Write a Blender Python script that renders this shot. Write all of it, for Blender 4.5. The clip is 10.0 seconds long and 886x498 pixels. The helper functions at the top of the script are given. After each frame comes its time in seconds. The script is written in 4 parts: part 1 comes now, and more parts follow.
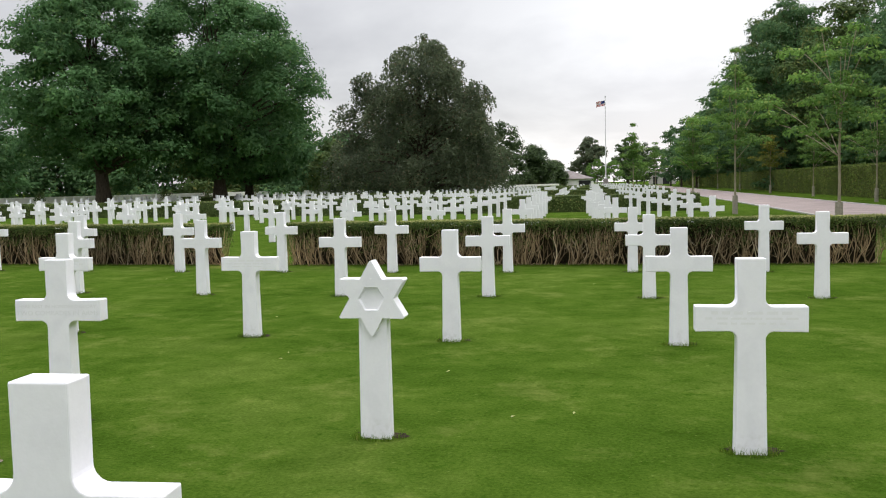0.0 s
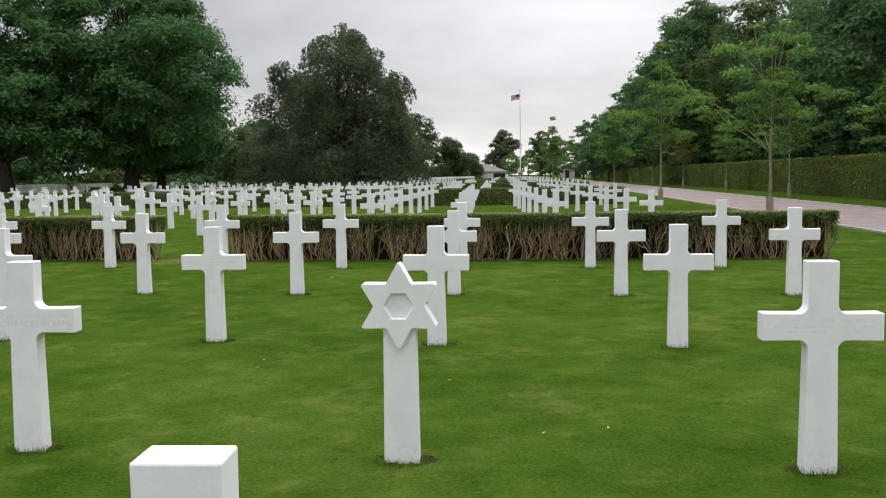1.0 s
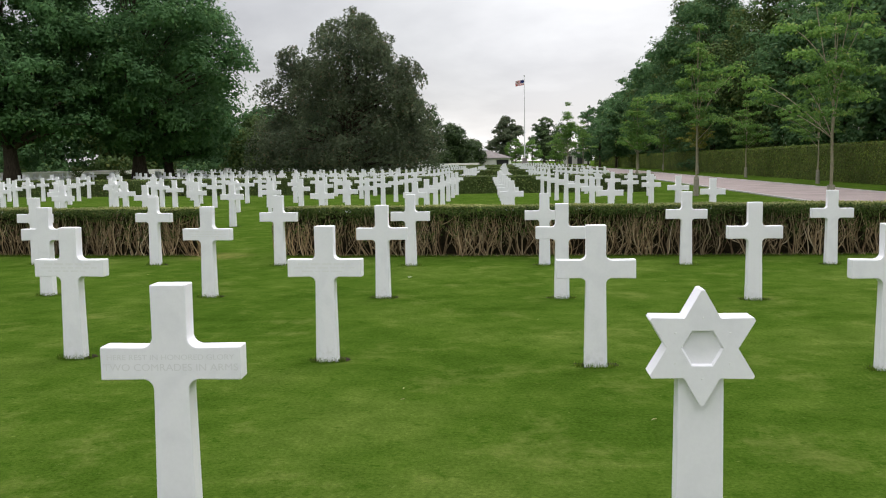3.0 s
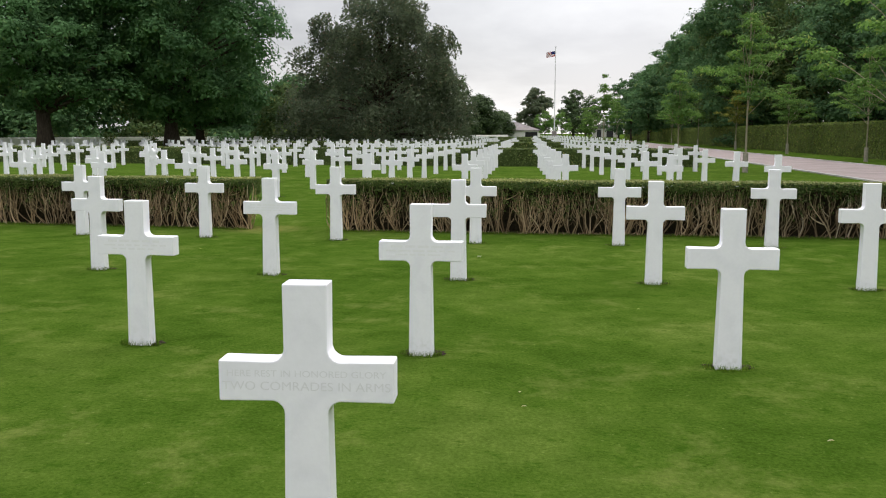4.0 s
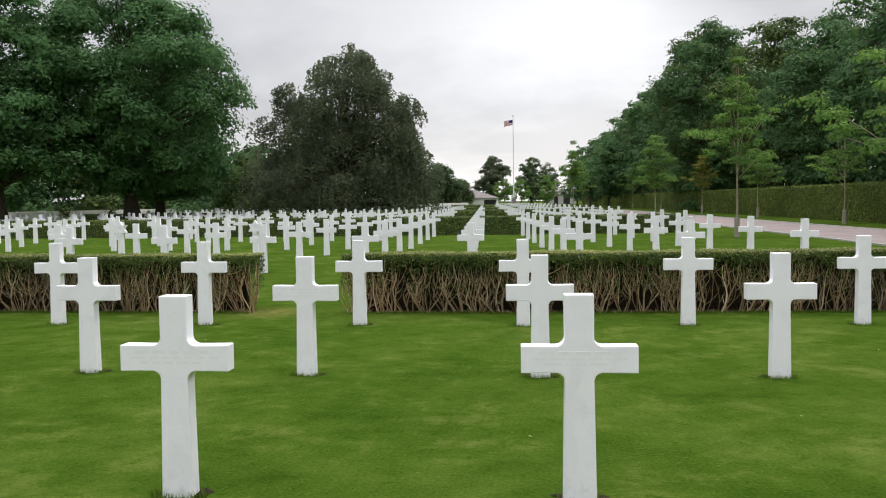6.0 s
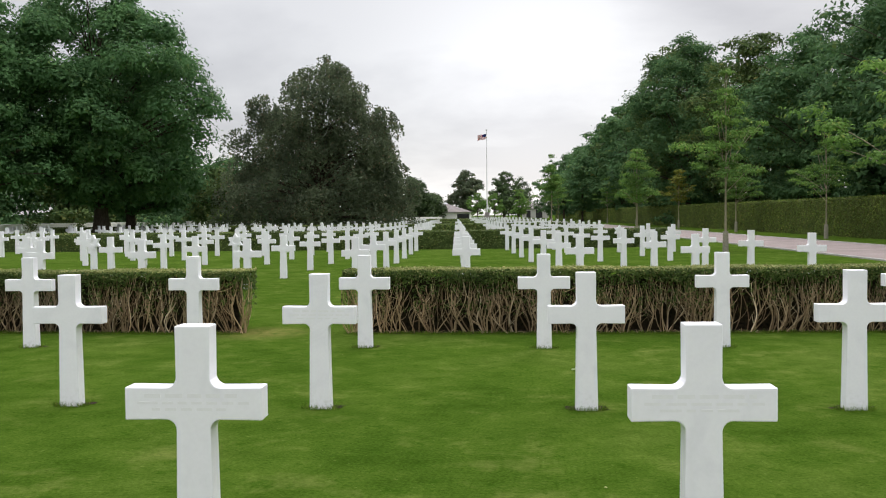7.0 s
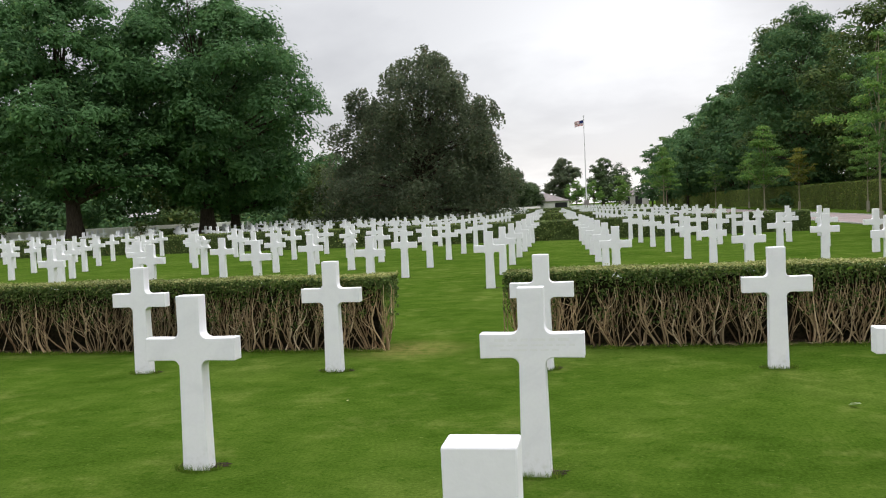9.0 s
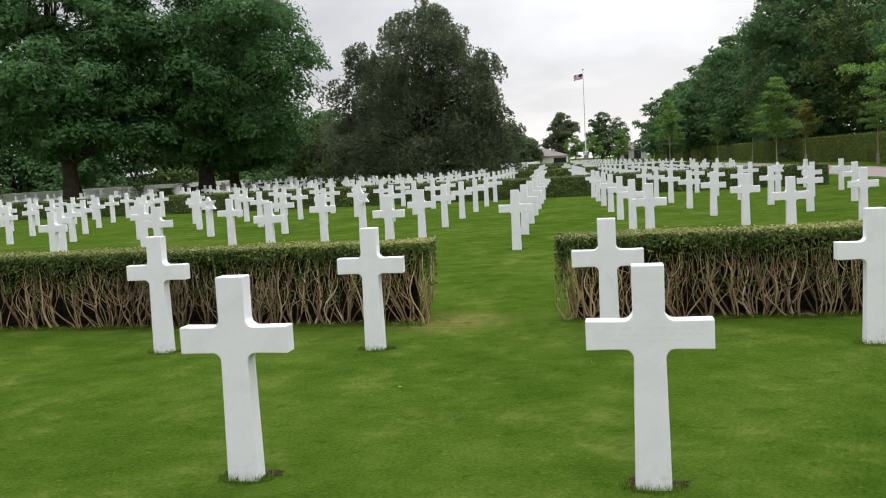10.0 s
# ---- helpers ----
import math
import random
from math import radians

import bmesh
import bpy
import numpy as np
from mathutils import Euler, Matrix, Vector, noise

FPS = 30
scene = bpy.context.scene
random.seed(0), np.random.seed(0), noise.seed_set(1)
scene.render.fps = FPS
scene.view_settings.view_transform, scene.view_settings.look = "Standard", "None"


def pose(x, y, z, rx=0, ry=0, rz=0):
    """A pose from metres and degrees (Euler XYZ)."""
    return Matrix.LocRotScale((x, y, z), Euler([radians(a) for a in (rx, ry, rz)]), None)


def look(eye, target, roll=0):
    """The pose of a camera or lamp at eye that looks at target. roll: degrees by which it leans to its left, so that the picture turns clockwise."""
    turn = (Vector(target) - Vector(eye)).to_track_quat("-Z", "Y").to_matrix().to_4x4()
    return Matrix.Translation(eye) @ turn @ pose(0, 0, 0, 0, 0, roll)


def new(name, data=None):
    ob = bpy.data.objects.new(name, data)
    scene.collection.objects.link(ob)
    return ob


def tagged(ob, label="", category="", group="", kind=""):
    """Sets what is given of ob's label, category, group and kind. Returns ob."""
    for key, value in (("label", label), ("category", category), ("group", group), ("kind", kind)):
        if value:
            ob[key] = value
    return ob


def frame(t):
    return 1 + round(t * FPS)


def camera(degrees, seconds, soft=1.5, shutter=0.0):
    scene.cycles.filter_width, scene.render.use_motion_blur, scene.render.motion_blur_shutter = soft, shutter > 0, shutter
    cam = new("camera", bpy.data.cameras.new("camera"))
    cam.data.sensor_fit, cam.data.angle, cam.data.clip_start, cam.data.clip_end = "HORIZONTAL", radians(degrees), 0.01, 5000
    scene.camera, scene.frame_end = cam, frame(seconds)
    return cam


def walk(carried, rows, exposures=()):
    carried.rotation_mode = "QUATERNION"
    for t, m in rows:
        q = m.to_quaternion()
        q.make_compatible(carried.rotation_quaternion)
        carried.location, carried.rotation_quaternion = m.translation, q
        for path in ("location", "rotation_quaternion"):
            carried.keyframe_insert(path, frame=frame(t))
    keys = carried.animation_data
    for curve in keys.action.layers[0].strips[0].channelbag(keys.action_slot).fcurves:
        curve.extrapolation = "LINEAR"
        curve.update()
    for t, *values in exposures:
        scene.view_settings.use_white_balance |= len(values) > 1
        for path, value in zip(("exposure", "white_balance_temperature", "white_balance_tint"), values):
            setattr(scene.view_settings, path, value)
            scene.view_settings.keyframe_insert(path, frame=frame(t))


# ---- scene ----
cam = camera(52.77, 10.0, soft=1.1)
PATH = [
    (0, (4.038, -14.162, 1.438), (3.605, -12.215, 1.294), -1.21),
    (0.5, (3.653, -13.947, 1.415), (3.330, -11.977, 1.297), -1.17),
    (1, (3.315, -13.737, 1.455), (3.074, -11.759, 1.290), -0.77),
    (1.5, (2.937, -13.542, 1.462), (2.779, -11.559, 1.258), -0.40),
    (2, (2.614, -13.297, 1.458), (2.541, -11.309, 1.244), -0.02),
    (2.5, (2.320, -12.995, 1.488), (2.122, -11.015, 1.284), -0.52),
    (2.7, (2.201, -12.866, 1.491), (1.966, -10.889, 1.302), -0.98),
    (3.8, (1.487, -12.108, 1.496), (1.241, -10.139, 1.249), -0.29),
    (4, (1.354, -11.997, 1.495), (1.063, -10.035, 1.237), 0.05),
    (4.5, (0.981, -11.683, 1.508), (0.656, -9.720, 1.303), 0.31),
    (5, (0.710, -11.268, 1.479), (0.430, -9.293, 1.340), -0.50),
    (5.5, (0.401, -10.885, 1.494), (0.114, -8.911, 1.358), -0.23),
    (5.7, (0.278, -10.736, 1.489), (0.025, -8.755, 1.392), -0.36),
    (6.8, (-0.314, -9.843, 1.468), (-0.449, -7.854, 1.316), -1.00),
    (7, (-0.436, -9.686, 1.459), (-0.567, -7.691, 1.383), -0.65),
    (7.5, (-0.682, -9.188, 1.445), (-0.775, -7.192, 1.365), -0.74),
    (8, (-0.943, -8.698, 1.467), (-1.253, -6.722, 1.429), -0.29),
    (8.5, (-1.239, -8.275, 1.482), (-1.602, -6.311, 1.385), -1.38),
    (9, (-1.448, -7.808, 1.466), (-1.790, -5.840, 1.376), -2.51),
    (9.5, (-1.736, -7.423, 1.480), (-2.272, -5.503, 1.320), -3.17),
    (10, (-2.035, -7.059, 1.516), (-2.374, -5.096, 1.328), -3.05),
]
walk(cam, [(t, look(eye, target, roll)) for t, eye, target, roll in PATH],
     [(0, 0.30), (0.5, 0.12), (1, 0.10), (1.5, 0.18), (2, 0.24), (2.5, 0.17), (4, 0.21), (4.5, 0.25), (5.5, 0.22), (7, 0.24), (7.5, 0.08), (8, 0.12), (8.5, 0.17), (9, 0.24), (10, 0.26)])

# ---------------------------------------------------------------- world and light
SUN_AZ, SUN_EL = 26.0, 36.0          # clockwise from +y, and above the horizon
sun_way = Vector((math.sin(radians(SUN_AZ)) * math.cos(radians(SUN_EL)),
                  math.cos(radians(SUN_AZ)) * math.cos(radians(SUN_EL)), math.sin(radians(SUN_EL))))


def build_world():
    w = bpy.data.worlds.new("overcast_sky")
    scene.world = w
    w.use_nodes = True
    nt = w.node_tree
    n, l = nt.nodes, nt.links
    n.clear()
    out = n.new("ShaderNodeOutputWorld")
    bg = n.new("ShaderNodeBackground")
    sky = n.new("ShaderNodeTexSky")
    sky.sky_type = "NISHITA"
    sky.sun_disc = False
    sky.sun_elevation = radians(SUN_EL)
    sky.sun_rotation = radians(SUN_AZ)
    tc = n.new("ShaderNodeTexCoord")
    sep = n.new("ShaderNodeSeparateXYZ")
    l.new(tc.outputs["Generated"], sep.inputs[0])

    def mth(op, a, b=None, clamp=False):
        m = n.new("ShaderNodeMath")
        m.operation = op
        m.use_clamp = clamp
        for i, v in enumerate((a, b)):
            if v is None:
                continue
            if isinstance(v, (int, float)):
                m.inputs[i].default_value = v
            else:
                l.new(v, m.inputs[i])
        return m.outputs[0]

    up = mth("MAXIMUM", sep.outputs["Z"], 0.0)
    den = mth("ADD", up, 0.24)
    u = mth("DIVIDE", sep.outputs["X"], den)
    v = mth("DIVIDE", sep.outputs["Y"], den)
    comb = n.new("ShaderNodeCombineXYZ")
    l.new(u, comb.inputs[0])
    l.new(v, comb.inputs[1])
    comb.inputs[2].default_value = 3.7
    big = n.new("ShaderNodeTexNoise")
    big.inputs["Scale"].default_value = 0.8
    big.inputs["Detail"].default_value = 7.0
    big.inputs["Roughness"].default_value = 0.52
    big.inputs["Distortion"].default_value = 0.25
    l.new(comb.outputs[0], big.inputs["Vector"])
    ramp = n.new("ShaderNodeValToRGB")
    ramp.color_ramp.elements[0].position = 0.40
    ramp.color_ramp.elements[0].color = (0.45, 0.445, 0.465, 1)
    ramp.color_ramp.elements[1].position = 0.585
    ramp.color_ramp.elements[1].color = (0.665, 0.66, 0.672, 1)
    l.new(big.outputs["Fac"], ramp.inputs[0])
    # an overcast sky is brighter overhead and towards the veiled sun
    dot = n.new("ShaderNodeVectorMath")
    dot.operation = "DOT_PRODUCT"
    l.new(tc.outputs["Generated"], dot.inputs[0])
    dot.inputs[1].default_value = sun_way
    glow = mth("POWER", mth("MAXIMUM", dot.outputs["Value"], 0.0), 6.0)
    low = n.new("ShaderNodeVectorMath")
    low.operation = "DOT_PRODUCT"
    l.new(tc.outputs["Generated"], low.inputs[0])
    low.inputs[1].default_value = (0.03, 0.995, 0.095)
    veil = mth("POWER", mth("MAXIMUM", low.outputs["Value"], 0.0), 75.0)       # thin cloud above the horizon
    gain = mth("ADD", mth("ADD", mth("MULTIPLY", mth("POWER", up, 3.0), 4.5), mth("ADD", mth("MULTIPLY", mth("POWER", mth("SUBTRACT", 1.0, up), 9.0), 0.30), 0.79)), mth("ADD", mth("MULTIPLY", glow, 0.14), mth("MULTIPLY", veil, 0.42)))
    cloud = n.new("ShaderNodeVectorMath")
    cloud.operation = "SCALE"
    l.new(ramp.outputs[0], cloud.inputs[0])
    l.new(gain, cloud.inputs["Scale"])
    thin = n.new("ShaderNodeVectorMath")
    thin.operation = "SCALE"
    l.new(sky.outputs[0], thin.inputs[0])
    thin.inputs["Scale"].default_value = 0.012
    add = n.new("ShaderNodeVectorMath")
    add.operation = "ADD"
    l.new(cloud.outputs[0], add.inputs[0])
    l.new(thin.outputs[0], add.inputs[1])
    l.new(add.outputs[0], bg.inputs["Color"])
    bg.inputs["Strength"].default_value = 1.0
    l.new(bg.outputs[0], out.inputs[0])


build_world()
sun = new("sun", bpy.data.lights.new("sun", "SUN"))
sun.data.energy = 0.6
sun.data.angle = radians(25)
sun.data.color = (1.0, 0.96, 0.9)
sun.matrix_world = look(sun_way * 100, (0, 0, 0))


# ---------------------------------------------------------------- materials
def material(name, rough=0.7, spec=0.3):
    m = bpy.data.materials.new(name)
    m.use_nodes = True
    b = m.node_tree.nodes["Principled BSDF"]
    b.inputs["Roughness"].default_value = rough
    b.inputs["Specular IOR Level"].default_value = spec
    return m, m.node_tree.nodes, m.node_tree.links, b


def add_noise(n, l, scale, detail=4.0, rough=0.55, stretch=None, coords="Object"):
    tc = n.new("ShaderNodeTexCoord")
    t = n.new("ShaderNodeTexNoise")
    t.inputs["Scale"].default_value = scale
    t.inputs["Detail"].default_value = detail
    t.inputs["Roughness"].default_value = rough
    src = tc.outputs[coords]
    if stretch:
        mp = n.new("ShaderNodeMapping")
        mp.inputs["Scale"].default_value = stretch
        l.new(src, mp.inputs[0])
        src = mp.outputs[0]
    l.new(src, t.inputs["Vector"])
    return t.outputs["Fac"]


def add_ramp(n, l, fac, stops):
    r = n.new("ShaderNodeValToRGB")
    e = r.color_ramp.elements
    while len(e) < len(stops):
        e.new(0.5)
    for el, (p, c) in zip(e, stops):
        el.position = p
        el.color = (*c, 1)
    l.new(fac, r.inputs[0])
    return r.outputs[0]


def add_mix(n, l, a, b, fac, mode="MIX"):
    m = n.new("ShaderNodeMix")
    m.data_type = "RGBA"
    m.blend_type = mode
    for sock, v in ((m.inputs[0], fac), (m.inputs[6], a), (m.inputs[7], b)):
        if isinstance(v, (int, float)):
            sock.default_value = v
        elif isinstance(v, tuple):
            sock.default_value = (*v, 1)
        else:
            l.new(v, sock)
    return m.outputs[2]


def add_bump(n, l, b, height, strength, dist):
    bp = n.new("ShaderNodeBump")
    bp.inputs["Strength"].default_value = strength
    bp.inputs["Distance"].default_value = dist
    l.new(height, bp.inputs["Height"])
    l.new(bp.outputs[0], b.inputs["Normal"])


def mat_noise(name, stops, scale, rough=0.8, spec=0.2, fine=None, bump=0.0, bump_scale=60, bump_dist=0.01, stretch=None):
    m, n, l, b = material(name, rough, spec)
    c = add_ramp(n, l, add_noise(n, l, scale, stretch=stretch), stops)
    if fine:
        c = add_mix(n, l, c, add_ramp(n, l, add_noise(n, l, fine[0]), [(0.3, fine[1]), (0.7, fine[2])]), 0.5, "MULTIPLY")
    l.new(c, b.inputs["Base Color"])
    if bump:
        add_bump(n, l, b, add_noise(n, l, bump_scale), bump, bump_dist)
    return m


def mat_marble():
    m, n, l, b = material("white_marble", 0.55, 0.35)
    tc = n.new("ShaderNodeTexCoord")
    oi = n.new("ShaderNodeObjectInfo")
    sh = n.new("ShaderNodeVectorMath")
    sh.operation = "ADD"
    l.new(tc.outputs["Object"], sh.inputs[0])
    sc = n.new("ShaderNodeMath")
    sc.operation = "MULTIPLY"
    sc.inputs[1].default_value = 40
    l.new(oi.outputs["Random"], sc.inputs[0])
    l.new(sc.outputs[0], sh.inputs[1])

    def nz(scale, detail, dist=0.0):
        t = n.new("ShaderNodeTexNoise")
        t.inputs["Scale"].default_value = scale
        t.inputs["Detail"].default_value = detail
        t.inputs["Distortion"].default_value = dist
        l.new(sh.outputs[0], t.inputs["Vector"])
        return t.outputs["Fac"]

    base = add_ramp(n, l, nz(3.0, 5, 1.6), [(0.35, (0.865, 0.858, 0.90)), (0.5, (0.905, 0.897, 0.935)), (0.7, (0.915, 0.91, 0.94))])
    fine = add_ramp(n, l, nz(55, 3), [(0.3, (0.97, 0.97, 0.97)), (0.65, (1, 1, 1))])
    c = add_mix(n, l, base, fine, 0.8, "MULTIPLY")
    # splashes of soil and algae near the foot
    sep = n.new("ShaderNodeSeparateXYZ")
    l.new(tc.outputs["Object"], sep.inputs[0])
    mr = n.new("ShaderNodeMapRange")
    mr.inputs[1].default_value, mr.inputs[2].default_value = 0.16, 0.0
    l.new(sep.outputs[2], mr.inputs[0])
    st = n.new("ShaderNodeMath")
    st.operation = "MULTIPLY"
    l.new(mr.outputs[0], st.inputs[0])
    l.new(add_ramp(n, l, nz(30, 5), [(0.48, (0, 0, 0)), (0.8, (0.45, 0.45, 0.45))]), st.inputs[1])
    c = add_mix(n, l, c, (0.42, 0.43, 0.33), st.outputs[0])
    l.new(c, b.inputs["Base Color"])
    add_bump(n, l, b, nz(140, 3), 0.15, 0.002)
    return m


def mat_lawn():
    m, n, l, b = material("mown_lawn", 1.0, 0.0)
    big = add_ramp(n, l, add_noise(n, l, 0.5, 6, 0.62), [(0.30, (0.038, 0.076, 0.0085)), (0.5, (0.053, 0.097, 0.0117)), (0.70, (0.080, 0.122, 0.0205))])
    mid = add_ramp(n, l, add_noise(n, l, 2.6, 9, 0.68), [(0.32, (0.70, 0.76, 0.66)), (0.5, (1, 1, 1)), (0.68, (1.36, 1.22, 1.4))])
    fin = add_ramp(n, l, add_noise(n, l, 42, 7, 0.8), [(0.34, (0.56, 0.63, 0.52)), (0.5, (1.0, 1.0, 1.0)), (0.68, (1.58, 1.45, 1.6))])
    c = add_mix(n, l, add_mix(n, l, big, mid, 1.0, "MULTIPLY"), fin, 0.85, "MULTIPLY")
    dry = add_ramp(n, l, add_noise(n, l, 1.3, 9, 0.74), [(0.54, (0, 0, 0)), (0.70, (0.5, 0.5, 0.5))])
    c = add_mix(n, l, c, (0.15, 0.165, 0.045), dry)
    # denser tufts and small hollows
    dark = add_ramp(n, l, add_noise(n, l, 6.5, 7, 0.72), [(0.565, (0, 0, 0)), (0.64, (0.62, 0.62, 0.62))])
    c = add_mix(n, l, c, (0.026, 0.066, 0.005), dark)
    speck = add_ramp(n, l, add_noise(n, l, 19, 5, 0.7), [(0.62, (0, 0, 0)), (0.70, (0.5, 0.5, 0.5))])
    c = add_mix(n, l, c, (0.16, 0.205, 0.05), speck)
    # trodden, yellowed grass at the corner of the hedge by the passage
    tc = n.new("ShaderNodeTexCoord")
    ds = n.new("ShaderNodeVectorMath")
    ds.operation = "DISTANCE"
    l.new(tc.outputs["Object"], ds.inputs[0])
    ds.inputs[1].default_value = (-3.45, 1.35, 0)
    mr = n.new("ShaderNodeMapRange")
    mr.inputs[1].default_value, mr.inputs[2].default_value = 0.75, 0.1
    l.new(ds.outputs["Value"], mr.inputs[0])
    ml = n.new("ShaderNodeMath")
    ml.operation = "MULTIPLY"
    l.new(mr.outputs[0], ml.inputs[0])
    l.new(add_ramp(n, l, add_noise(n, l, 9, 6, 0.7), [(0.35, (0.1, 0.1, 0.1)), (0.6, (0.8, 0.8, 0.8))]), ml.inputs[1])
    c = add_mix(n, l, c, (0.19, 0.165, 0.055), ml.outputs[0])
    l.new(c, b.inputs["Base Color"])
    add_bump(n, l, b, add_noise(n, l, 90, 5, 0.75), 0.5, 0.015)
    return m


def mat_leaf(name, dark, light, hint=None, trans=0.25, rough=0.55):
    m, n, l, b = material(name, rough, 0.12)
    geo = n.new("ShaderNodeNewGeometry")
    c = add_ramp(n, l, geo.outputs["Random Per Island"], [(0.0, dark), (0.9, light)] + ([(0.97, hint)] if hint else []))
    # noise lightens and darkens the colour in patches, imitating lit and shaded clumps
    clump_shade = add_ramp(n, l, add_noise(n, l, 0.45, 4), [(0.3, (0.62, 0.66, 0.66)), (0.7, (1.35, 1.3, 1.2))])
    c = add_mix(n, l, c, clump_shade, 1.0, "MULTIPLY")
    l.new(c, b.inputs["Base Color"])
    tr = n.new("ShaderNodeBsdfTranslucent")
    l.new(c, tr.inputs[0])
    mx = n.new("ShaderNodeMixShader")
    mx.inputs[0].default_value = trans
    l.new(b.outputs[0], mx.inputs[1])
    l.new(tr.outputs[0], mx.inputs[2])
    l.new(mx.outputs[0], n["Material Output"].inputs[0])
    return m


MARBLE = mat_marble()
LAWN = mat_lawn()
SOIL = mat_noise("dark_soil", [(0.3, (0.018, 0.012, 0.008)), (0.7, (0.055, 0.038, 0.025))], 25, 0.95, 0.1, bump=0.8, bump_scale=70, bump_dist=0.02)
PATCH = mat_noise("bare_patch", [(0.3, (0.16, 0.12, 0.10)), (0.7, (0.30, 0.25, 0.22))], 12, 0.95, 0.1, bump=0.6, bump_scale=60)
# greyer than the marble: shade in the carved cuts, painted on flat shapes
ENGRAVED_SHADE = mat_noise("engraved_line_shade", [(0.3, (0.835, 0.83, 0.845)), (0.7, (0.87, 0.865, 0.88))], 60, 0.8, 0.2)
ENGRAVED_TEXT_SHADE = mat_noise("engraved_text_shade", [(0.3, (0.77, 0.765, 0.785)), (0.7, (0.82, 0.815, 0.83))], 60, 0.8, 0.2)
STEM = mat_leaf("hedge_wood", (0.15, 0.095, 0.055), (0.52, 0.39, 0.25), (0.70, 0.58, 0.43), trans=0.0, rough=0.85)
# near-black, in place of the shade deep inside the near hedge
HEDGE_CORE_SHADE = mat_noise("hedge_core_shade", [(0.3, (0.012, 0.011, 0.007)), (0.7, (0.045, 0.034, 0.02))], 30, 0.95, 0.05, bump=1.0, bump_scale=45, bump_dist=0.05)
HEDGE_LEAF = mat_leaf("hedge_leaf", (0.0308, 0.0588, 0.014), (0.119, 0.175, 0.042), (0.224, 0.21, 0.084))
# paler copy of the hedge leaf: light falling on the top, put into colour
HEDGE_TOP_LIT = mat_leaf("hedge_top_leaf_lit", (0.13, 0.16, 0.045), (0.34, 0.36, 0.14), (0.45, 0.40, 0.20))
FAR_HEDGE_CORE = mat_noise("far_hedge_inside", [(0.3, (0.035, 0.056, 0.016)), (0.7, (0.08, 0.11, 0.032))], 5.0, 0.9, 0.1, bump=1.0, bump_scale=20, bump_dist=0.05)
FAR_HEDGE_LEAF = mat_leaf("far_hedge_leaf", (0.07, 0.105, 0.028), (0.15, 0.20, 0.058), (0.20, 0.19, 0.07))
CLIPPED_CORE = mat_noise("clipped_hedge_inside", [(0.3, (0.045, 0.068, 0.014)), (0.7, (0.10, 0.12, 0.028))], 3.0, 0.9, 0.1, bump=1.0, bump_scale=12, bump_dist=0.08)
CLIPPED_LEAF = mat_leaf("clipped_hedge_leaf", (0.094, 0.145, 0.029), (0.165, 0.222, 0.047), (0.27, 0.25, 0.08), trans=0.15, rough=0.7)
OAK_LEAF = mat_leaf("broad_leaf", (0.080, 0.172, 0.068), (0.108, 0.222, 0.086), (0.145, 0.24, 0.082), trans=0.42, rough=0.65)
BEECH_LEAF = mat_leaf("copper_beech_leaf", (0.100, 0.130, 0.082), (0.142, 0.180, 0.106), (0.20, 0.175, 0.115), trans=0.48, rough=0.65)
WOOD_LEAF = mat_leaf("woodland_leaf", (0.068, 0.144, 0.060), (0.102, 0.194, 0.078), (0.145, 0.215, 0.07), trans=0.38, rough=0.65)
WOOD_LEAF_WARM = mat_leaf("woodland_leaf_olive", (0.056, 0.094, 0.030), (0.096, 0.150, 0.044), (0.16, 0.17, 0.05), trans=0.3, rough=0.65)
YOUNG_LEAF = mat_leaf("young_leaf", (0.096, 0.19, 0.042), (0.17, 0.305, 0.072), (0.26, 0.32, 0.085), trans=0.4, rough=0.65)
YELLOW_LEAF = mat_leaf("young_leaf_yellowing", (0.10, 0.13, 0.02), (0.24, 0.25, 0.045), (0.32, 0.26, 0.05), trans=0.35)
FAR_LEAF = mat_leaf("far_leaf", (0.039, 0.0676, 0.0286), (0.0975, 0.1495, 0.0585))
BARK = mat_noise("bark", [(0.3, (0.035, 0.027, 0.02)), (0.7, (0.10, 0.08, 0.06))], 6, 0.9, 0.1, bump=1.0, bump_scale=18, bump_dist=0.05, stretch=(3, 3, 0.5))
YOUNG_BARK = mat_noise("young_bark", [(0.3, (0.20, 0.17, 0.115)), (0.7, (0.36, 0.32, 0.23))], 8, 0.85, 0.15, bump=0.6, bump_scale=30, stretch=(3, 3, 0.6))
GUARD = mat_noise("tree_guard", [(0.3, (0.22, 0.20, 0.15)), (0.7, (0.36, 0.33, 0.27))], 14, 0.8, 0.2)
ASPHALT = mat_noise("road_gravel", [(0.3, (0.25, 0.205, 0.195)), (0.7, (0.34, 0.285, 0.27))], 0.8, 0.9, 0.15, fine=(60, (0.8, 0.8, 0.8), (1.2, 1.2, 1.2)), bump=0.5, bump_scale=140, bump_dist=0.008)
KERB = mat_noise("kerb_stone", [(0.3, (0.36, 0.34, 0.32)), (0.7, (0.50, 0.48, 0.45))], 5, 0.85, 0.2, bump=0.3)
PALE_STONE = mat_noise("pale_stone", [(0.3, (0.80, 0.78, 0.75)), (0.7, (0.88, 0.865, 0.84))], 0.9, 0.8, 0.2, fine=(18, (0.9, 0.9, 0.9), (1.05, 1.05, 1.05)))
ROOF = mat_noise("slate_roof", [(0.3, (0.20, 0.175, 0.17)), (0.7, (0.30, 0.27, 0.26))], 1.4, 0.8, 0.2, stretch=(1, 1, 6))
